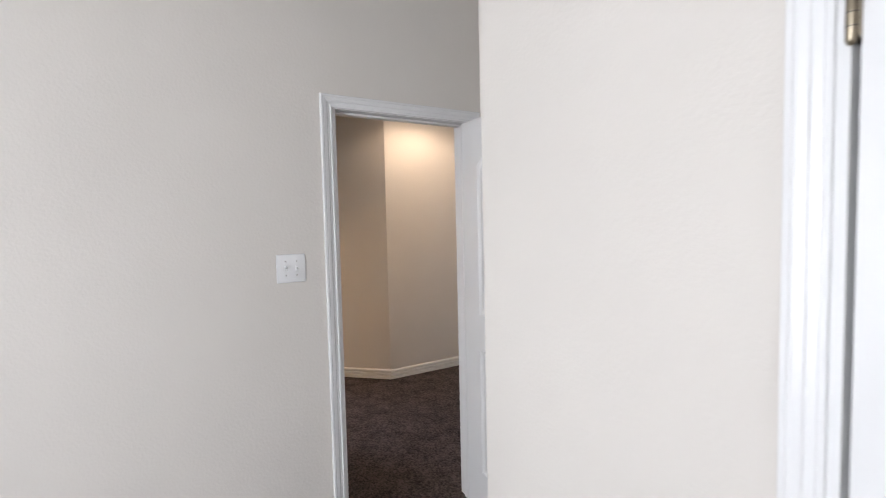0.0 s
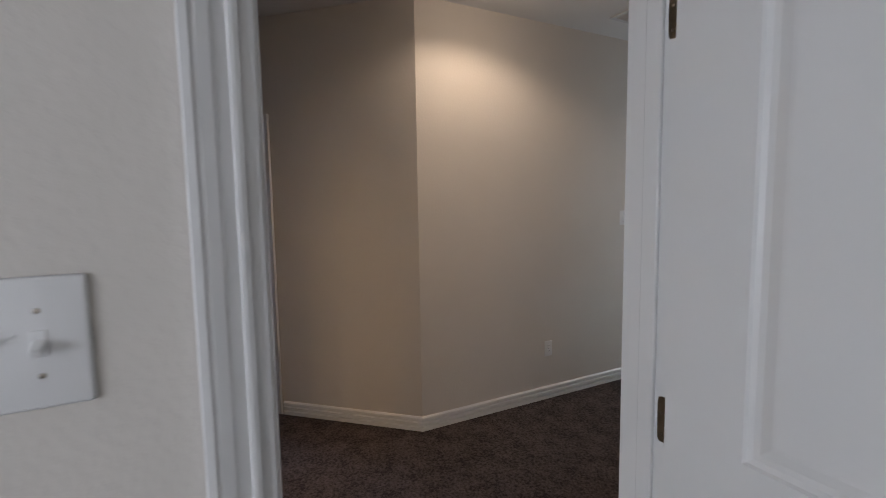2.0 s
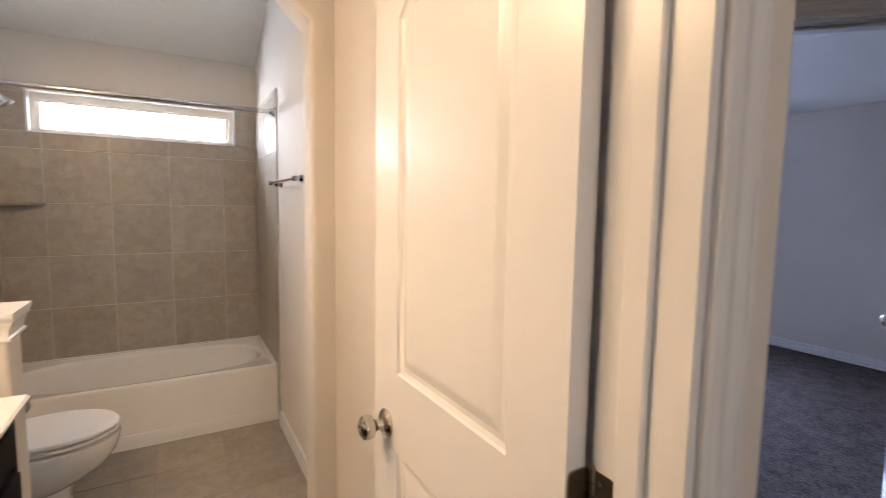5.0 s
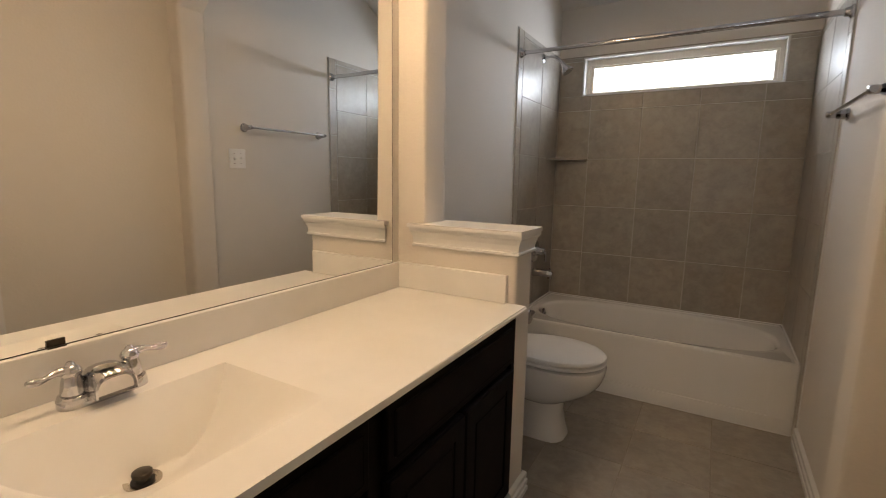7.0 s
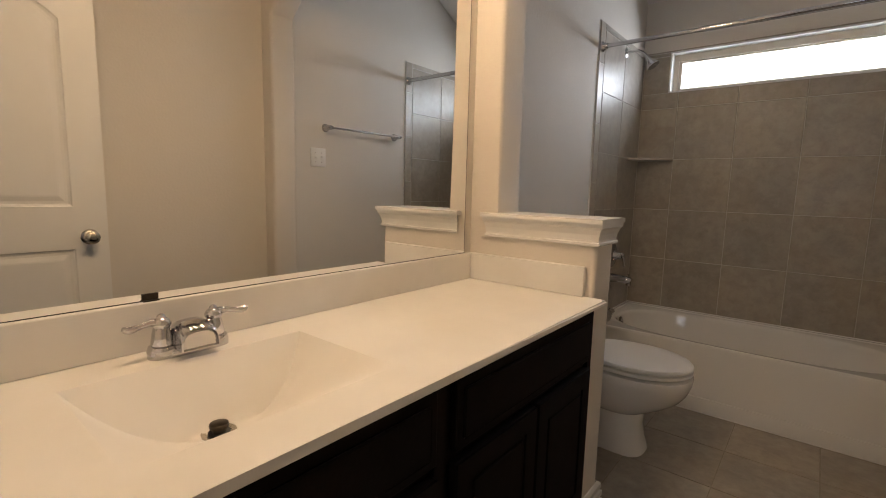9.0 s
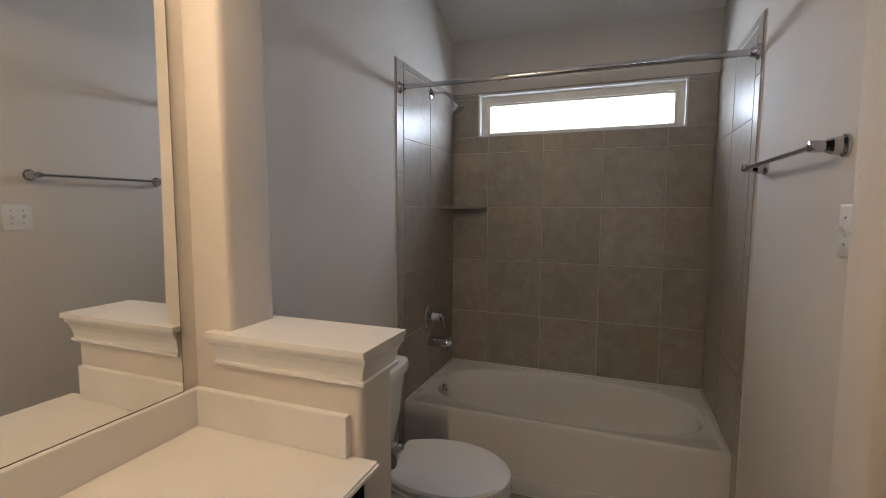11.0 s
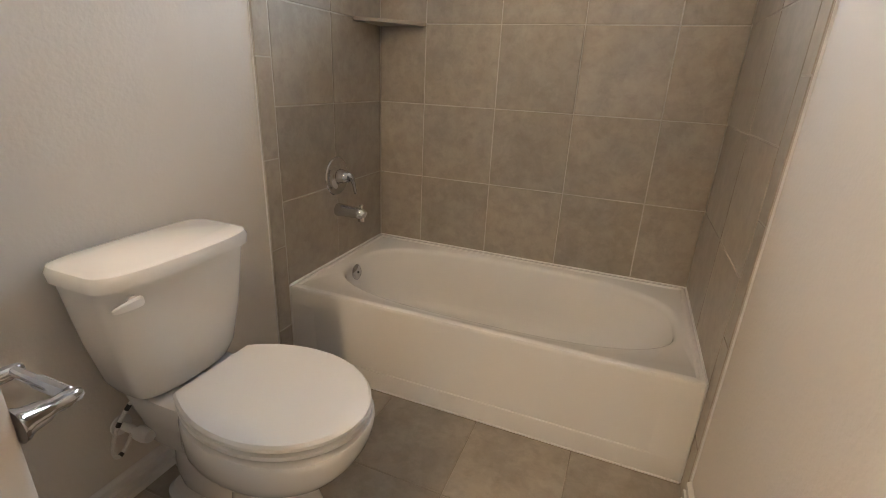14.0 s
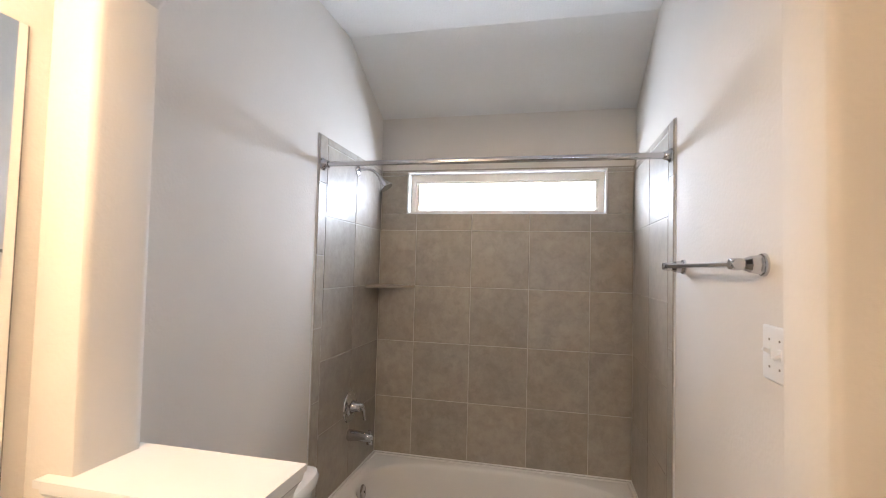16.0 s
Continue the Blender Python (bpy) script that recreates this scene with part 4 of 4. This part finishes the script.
bar = thing("towel_bar", "chrome towel bar on the painted wall", "towel bar")
for y in (-1.575, -0.945):
    mm = Matrix.Translation((XR, y, 1.555)) @ Matrix.Rotation(radians(-90), 4, "Y")
    part("flange", lathe([(0, 0), (0.027, 0), (0.027, 0.004), (0.0255, 0.008), (0, 0.008)], 32, mm), CHROME, bar, smooth=True)
    post = part("post", lathe([(0, 0.007), (0.024, 0.007), (0.0215, 0.014), (0.0195, 0.030), (0.0135, 0.044), (0, 0.044)], 8, mm), CHROME, bar, "faceted chrome post")
    part("collar", lathe([(0, 0.043), (0.0125, 0.043), (0.0145, 0.050), (0.0145, 0.068), (0.0125, 0.074), (0, 0.077)], 28, mm), CHROME, post, smooth=True)
part("bar", tube([(XR - 0.062, -1.595, 1.555), (XR - 0.062, -1.56, 1.555), (XR - 0.062, -1.545, 1.555), (XR - 0.062, -0.925, 1.555)], [0.011, 0.011, 0.0075, 0.0075], 16), CHROME, bar, smooth=True)
plate("light_switch", frame2d(XR, -1.634, 90) @ Matrix.Translation((0, 0, 1.361)), 0.116, 0.120, "white double toggle switch plate below the towel bar", 2)

# ---- half wall cap ----
cap = thing("half_wall_cap", "white moulded wooden cap on the half wall", "wall cap")
part("cap_board", cells([0.052, 0.1125, 0.524], [-2.040, -2.0095, -1.8525, -1.822], [1.075, 1.090], lambda i, j, k: i == 1 or j != 1), TRIM, cap)
CAPMOLD = ((0.0, 1.000), (0.008, 1.000), (0.011, 1.003), (0.011, 1.010), (0.006, 1.013), (0.006, 1.020), (0.009, 1.037), (0.015, 1.053), (0.021, 1.061), (0.022, 1.0747), (0.0, 1.0747))


def cap_loop(x, y, nx, ny):
    return [(x + nx * t, y + ny * t, z) for t, z in CAPMOLD]


part("cap_moulding", loft([cap_loop(0.070, ND, -0.6, -1), cap_loop(0.500, ND, 1, -1), cap_loop(0.500, FD, 1, 1), cap_loop(0.070, FD, -0.6, 1)]), TRIM, cap)

# ---- vanity ----
CT = 0.828


def cabinet(y0, y1, label):
    """A base cabinet with a drawer front over two doors; fronts face +x."""
    top = thing("vanity_cabinet", label, "cabinet", group="vanity cabinets")
    part("body", box(XL + 0.002, 0.4915, y0 + 0.001, y1 - 0.001, 0.10, 0.640), ESPRESSO, top)
    part("face_rail", box(0.472, 0.4918, y0 + 0.001, y1 - 0.001, 0.6402, CT - 0.0185), ESPRESSO, top)
    part("face_stile", box(0.4922, 0.5055, y1 - 0.0295, y1 - 0.001, 0.10, CT - 0.0185), ESPRESSO, top)
    part("toe_kick", box(XL + 0.002, 0.42, y0 + 0.001, y1 - 0.001, 0.001, 0.10), ESPRESSO, top)

    def front(name, a, b, c, d, label):
        ob = part(name, box(0.493, 0.512, a, b, c, d, 0.003, 2), ESPRESSO, top, label)
        if name == "door":
            f = 0.055
            part("panel_frame", cells([0.512, 0.518], [a + 0.002, a + f, b - f, b - 0.002], [c + 0.002, c + f, d - f, d - 0.002], lambda i, j, k: j != 1 or k != 1), ESPRESSO, ob)
            part("raised_panel", box(0.511, 0.5165, a + f + 0.012, b - f - 0.012, c + f + 0.012, d - f - 0.012, 0.004, 1), ESPRESSO, ob)
        else:
            part("raised_field", box(0.511, 0.518, a + 0.022, b - 0.022, c + 0.022, d - 0.022, 0.005, 1), ESPRESSO, ob)
    mid = (y0 + y1) / 2
    front("drawer_front", y0 + 0.030, y1 - 0.030, 0.625, 0.785, "dark false drawer front")
    front("door", y0 + 0.030, mid - 0.006, 0.125, 0.600, "dark raised panel cabinet door")
    front("door", mid + 0.006, y1 - 0.030, 0.125, 0.600, "dark raised panel cabinet door")
    return top


cabinet(-2.795, -2.012, "espresso wood vanity cabinet beside the half wall")
cabinet(-3.472, -2.797, "espresso wood vanity cabinet under the sink")

top = thing("countertop", "cream cultured marble vanity top with integral sink", "countertop")
sx0, sx1, sy0, sy1 = 0.112, 0.440, -3.330, -2.872
bm = cells([XL + 0.001, sx0, sx1, 0.545], [-3.474, sy0, sy1, -2.0105], [CT - 0.018, CT], lambda i, j, k: not (i == 1 and j == 1))
es = [e for e in bm.edges if all(abs(v.co.x - 0.545) < 1e-5 for v in e.verts) and abs(e.verts[0].co.z - e.verts[1].co.z) < 1e-5]
bmesh.ops.bevel(bm, geom=es, offset=0.006, segments=3, affect="EDGES")
part("counter_slab", bm, MARBLE, top)
bm = bmesh.new()
nu, nback, nfront = 56, 10, 26
deep = 0.150
grid = []
for i in range(nu + 1):
    u = i / nu * 2 - 1
    trough = deep * (1 - abs(u) ** 2.0)

    def slope(v):
        """The broad front surface, falling from the near edge."""
        return trough * (1 - v ** 1.7)
    lo, hi = 0.0, 1.0
    for _ in range(40):
        mid = (lo + hi) / 2
        lo, hi = (mid, hi) if 0.40 * mid < slope(mid) else (lo, mid)
    row = []
    for k in range(nback + nfront + 1):
        v = lo * k / nback if k <= nback else lo + (1 - lo) * (k - nback) / nfront
        depth = min(0.40 * v if k <= nback else slope(v), 0.1170)
        row.append(bm.verts.new((sx0 + (sx1 - sx0) * v, (sy0 + sy1) / 2 + (sy1 - sy0) / 2 * u, CT - depth)))
    grid.append(row)
for i in range(nu):
    for k in range(nback + nfront):
        bm.faces.new((grid[i][k], grid[i + 1][k], grid[i + 1][k + 1], grid[i][k + 1]))
bmesh.ops.remove_doubles(bm, verts=bm.verts, dist=1e-5)
part("sink_basin", bm, MARBLE, top, smooth=True)
part("backsplash", box(XL + 0.001, 0.010, -3.474, -2.0315, CT + 0.0002, 0.930, 0.003, 2), MARBLE, top)
part("side_splash", box(XL + 0.001, 0.470, -2.031, -2.0105, CT + 0.0002, 0.930, 0.003, 2), MARBLE, top)
dr = part("sink_drain", lathe([(0, 0.0), (0.031, 0.0), (0.031, 0.003), (0.022, 0.001), (0.020, -0.02), (0, -0.02)], 28, Matrix.Translation((0.224, -3.120, 0.7118))), NICKEL, top, "nickel sink drain", True)
part("drain_stem", lathe([(0, -0.015), (0.020, -0.015), (0.0195, 0.0065), (0.012, 0.0068), (0.011, 0.016), (0, 0.016)], 20, Matrix.Translation((0.224, -3.120, 0.7083))), STEM, dr)
part("drain_stopper", lathe([(0, 0.015), (0.0165, 0.016), (0.0175, 0.020), (0.0165, 0.0235), (0.012, 0.0250), (0, 0.0255)], 24, Matrix.Translation((0.224, -3.120, 0.7078))), DARKMETAL, dr, "dark bronze pop-up stopper", True)

fa = thing("sink_faucet", "chrome two-handle centerset faucet on the vanity", "faucet", pose(0.060, -3.100, CT))
part("deck_plate", loft([oval(0, 0, 0.027, 0.078, 0.0, 40, 3.2), oval(0, 0, 0.027, 0.078, 0.014, 40, 3.2), oval(0, 0, 0.022, 0.073, 0.021, 40, 3.2)]), CHROME, fa, smooth=True)
spout = []
for dx, w, zb, zt in ((-0.026, 0.026, 0.018, 0.046), (-0.022, 0.032, 0.018, 0.056), (-0.012, 0.036, 0.018, 0.065), (0.004, 0.038, 0.018, 0.070), (0.024, 0.038, 0.017, 0.070), (0.044, 0.038, 0.017, 0.066),
                      (0.056, 0.037, 0.017, 0.061), (0.059, 0.034, 0.018, 0.056), (0.052, 0.031, 0.019, 0.051)):
    spout.append([(dx, w * math.copysign(abs(math.cos(a)) ** 0.7, math.cos(a)), zb + (zt - zb) * max(0.0, math.sin(a)) ** 0.6) for a in (math.pi * k / 16 for k in range(17))])
part("spout", loft(spout), CHROME, fa, smooth=True)
for side in (-1, 1):
    at = Matrix.Translation((0, 0.051 * side, 0))
    part("handle_base", lathe([(0, 0.002), (0.0265, 0.002), (0.0270, 0.006), (0.0265, 0.019), (0.0250, 0.023), (0.0215, 0.0245), (0, 0.0245)], 28, at), CHROME, fa, smooth=True)
    hub = part("handle_hub", lathe([(0, 0.0245), (0.0200, 0.0245), (0.0205, 0.030), (0.0175, 0.050), (0.0150, 0.060), (0.0175, 0.064), (0.0180, 0.069), (0.0140, 0.076), (0.0085, 0.080), (0.0080, 0.083), (0.005, 0.087), (0, 0.088)], 24, at), CHROME, fa, smooth=True)
    part("lever", tube(bezier((0, 0.057 * side, 0.068), (0.004, 0.080 * side, 0.083), (0.008, 0.095 * side, 0.059), (0.012, 0.121 * side, 0.073)), [0.010, 0.0095, 0.009, 0.008, 0.007, 0.0063, 0.0058, 0.0055, 0.0055, 0.006, 0.0068, 0.0076, 0.0078, 0.0070, 0.004], 14), CHROME, hub, smooth=True)

mir = thing("wall_mirror", "large frameless wall mirror above the backsplash", "mirror")
part("mirror_glass", box(XL + 0.001, -0.003, -3.440, -2.060, 0.9322, 1.998), MIRROR, mir)
part("mirror_edge", box(XL + 0.001, -0.0025, -3.440, -2.060, 0.9303, 0.9320), DARK, mir, "thin dark bottom edge")
part("mirror_edge", box(XL + 0.001, -0.0025, -2.0597, -2.0584, 0.9303, 1.998), DARK, mir, "thin dark side edge")
# solid dark piece standing in for the spout's reflection at the mirror's foot
part("mirror_dark_piece", cells([-0.0022, 0.0, 0.006], [-3.163, -3.133], [0.9304, 0.9330, 0.946], lambda i, j, k: k == 0 or i == 0), DARKMETAL, mir, "small dark piece at the mirror's bottom edge")

vl = thing("vanity_light", "three-globe vanity light bar above the mirror", "wall lamp")
part("back_plate", box(XL, 0.020, -3.20, -2.32, 2.22, 2.32, 0.006, 2), NICKEL, vl, "satin nickel back plate")
for y in (-3.10, -2.76, -2.42):
    part("arm", tube([(0.02, y, 2.27), (0.14, y, 2.28), (0.24, y, 2.36)], 0.009, 10), NICKEL, vl)
    part("bulb", lathe([(0.012, 0.05), (0.02, 0.045), (0.03, 0.02), (0.02, -0.012), (0.0, -0.02)], 16, Matrix.Translation((0.24, y, 2.31))), BULB, vl, "warm glowing bulb")

# ---- hall and bedroom details ----
plate("light_switch", frame2d(-0.25, -3.510, 90) @ Matrix.Translation((0, 0, 1.352)), 0.122, 0.122, "white double toggle switch plate by the bedroom door", 2)
plate("wall_outlet", frame2d(HC.x, -5.945, 90) @ Matrix.Translation((0, 0, 0.385)), 0.072, 0.116, "white duplex outlet low on the hall wall", 0, True)
plate("light_switch", frame2d(HC.x, -6.72, 90) @ Matrix.Translation((0, 0, 1.352)), 0.074, 0.116, "white toggle switch near the bright room's door", 1)
plate("wall_outlet", frame2d(6.53, -1.27, 90) @ Matrix.Translation((0, 0, 0.36)), 0.072, 0.116, "white outlet under the blind-covered window", 0, True)

can = thing("recessed_ceiling_light", "lit recessed eyeball downlight in the hall ceiling", "ceiling light", pose(1.25, -5.2, 2.745))
part("trim_ring", lathe([(0.060, 0.0), (0.095, 0.0), (0.098, -0.004), (0.090, -0.009), (0.070, -0.012), (0.060, -0.006), (0.060, 0.0)], 36), TRIM, can, smooth=True)
part("eyeball", lathe([(0.059, -0.004), (0.058, -0.014), (0.050, -0.022), (0.047, -0.020), (0.045, -0.012)], 32), TRIM, can, smooth=True)
part("lens", lathe([(0.0, -0.040), (0.020, -0.037), (0.036, -0.028), (0.045, -0.014), (0.045, -0.010), (0, -0.008)], 28), BULB, can, "glowing warm bulb face", True)

vent = thing("ceiling_vent", "white louvered air vent in the hall ceiling", "vent", pose(1.42, -6.35, 2.745))
part("frame", cells([-0.18, -0.155, 0.155, 0.18], [-0.10, -0.075, 0.075, 0.10], [-0.010, 0.0], lambda i, j, k: i != 1 or j != 1), TRIM, vent)
# dark sheet behind the slats paints in the shade of the duct
part("duct_shade", box(-0.155, 0.155, -0.075, 0.075, -0.002, 0.0), DARK, vent)
for i in range(7):
    part("slat", box(-0.154, 0.154, -0.0085, 0.0085, -0.0012, 0.0012, m=Matrix.Translation((0, -0.063 + i * 0.021, -0.006)) @ Matrix.Rotation(radians(35), 4, "X")), TRIM, vent)


def blind_window(name, m, w, z0, z1, label, tilt=28):
    """A window with a frame, meeting rail, panes, sill and a slatted blind; m has x along the wall, y outwards."""
    top = thing(name, label, "window", m, kind="structure")
    f = 0.045
    zm = (z0 + z1) / 2
    part("window_frame", cells([0, f, w - f, w], [0.070, 0.120], [z0, z0 + f, zm - 0.02, zm + 0.02, z1 - f, z1], lambda i, j, k: i != 1 or k in (0, 2, 4)), PLASTIC, top)
    for a, b in ((z0 + f, zm - 0.02), (zm + 0.02, z1 - f)):
        p = part("pane", box(f - 0.005, w - f + 0.005, 0.092, 0.097, a - 0.005, b + 0.005), GLASS, top)
        p.visible_shadow = False
    part("window_sill", box(-0.04, w + 0.04, -0.035, 0.070, z0 - 0.022, z0 - 0.001, 0.004, 2), TRIM, top)
    part("head_rail", box(0.008, w - 0.008, 0.012, 0.055, z1 - 0.045, z1 - 0.003, 0.003, 1), BLIND, top)
    me = None
    count = int((z1 - z0 - 0.07) / 0.043)
    for i in range(count):
        z = z1 - 0.068 - i * 0.043
        if me is None:
            ob = part("slat", box(0.010, w - 0.010, -0.024, 0.024, -0.0014, 0.0014), BLIND, top)
            me = ob.data
        else:
            ob = new("slat", me)
            ob.parent = top
        ob.matrix_local = Matrix.Translation((0, 0.034, z)) @ Matrix.Rotation(radians(tilt), 4, "X")
    return top


blind_window("window_2", frame2d(6.53, -0.21, -90), 0.90, 0.60, 2.08, "white window with half-open blinds in the far room", 20)
blind_window("window_3", frame2d(-3.25, -0.24, 0), 1.80, 0.70, 2.20, "bedroom window with tilted white blinds", 30)
blind_window("window_6", frame2d(-4.30, -2.18, 90), 1.46, 0.70, 2.20, "bedroom side window with white blinds", 30)
# window_4 is assumed: never in view, placed for room B's fill lamp
blind_window("window_4", frame2d(5.38, -6.98, 180), 0.95, 0.60, 2.08, "unseen white window with closed blinds, added to light the dim room", 50)
blind_window("window_5", frame2d(6.0, -9.55, -90), 1.70, 0.65, 2.15, "white window with open blinds in the bright room", 15)

fan = thing("ceiling_fan", "dark brown ceiling fan at rest", "ceiling fan", pose(4.42, -1.56, 0.03))
part("canopy", lathe([(0, 2.819), (0.065, 2.819), (0.060, 2.80), (0.02, 2.79), (0, 2.79)], 24), FAN, fan, smooth=True)
part("downrod", tube([(0, 0, 2.80), (0, 0, 2.52)], 0.012), FAN, fan)
part("motor", lathe([(0, 2.54), (0.05, 2.535), (0.10, 2.50), (0.115, 2.46), (0.10, 2.41), (0.04, 2.39), (0, 2.39)], 28), FAN, fan, smooth=True)
part("light_bowl", lathe([(0.09, 2.395), (0.10, 2.37), (0.07, 2.32), (0, 2.30)], 24), PORCELAIN, fan, "white glass light bowl", True)
for k in range(5):
    mm = Matrix.Rotation(radians(72 * k - 64), 4, "Z") @ Matrix.Translation((0, 0, 2.42)) @ Matrix.Rotation(radians(-15), 4, "X")
    blade = part("blade", loft([[(x, y, z) for x, y in ((0.18, -0.05), (0.30, -0.062), (0.58, -0.068), (0.64, -0.05), (0.655, 0), (0.64, 0.05), (0.58, 0.068), (0.30, 0.062), (0.18, 0.05))] for z in (-0.003, 0.003)], True, True), FAN, fan, m=mm)
    part("bracket", box(0.07, 0.22, -0.016, 0.016, -0.010, -0.003, 0.002, 1), FAN, blade)

# ---- bathroom floor tiles ----
xs = [-0.010, 0.130, 0.475, 0.822, 1.166, 1.520]
ys = [-3.556, -3.175, -2.830, -2.485, -2.140, -1.795, -1.450, -1.105, -0.756]
FT = {}
for i in range(len(xs) - 1):
    for j in range(len(ys) - 1):
        if xs[i + 1] < 0.14 and ys[j + 1] < -2.0:
            continue
        w, h = round(xs[i + 1] - xs[i] - 0.004, 4), round(ys[j + 1] - ys[j] - 0.004, 4)
        if (w, h) not in FT:
            bm = box(0, w, 0, h, 0, 0.005)
            bmesh.ops.bevel(bm, geom=[e for e in bm.edges if all(v.co.z > 0.004 for v in e.verts)], offset=0.0016, segments=1, affect="EDGES")
            bmesh.ops.recalc_face_normals(bm, faces=bm.faces)
            me = bpy.data.meshes.new("tile")
            bm.to_mesh(me), bm.free()
            me.materials.append(FLOORTILE)
            FT[w, h] = me
        ob = new("tile", FT[w, h])
        ob.parent = bath_floor
        ob.location = (xs[i] + 0.002, ys[j] + 0.002, -0.001 + noise.noise((i * 3.1, j * 2.7, 0)) * 0.0004)
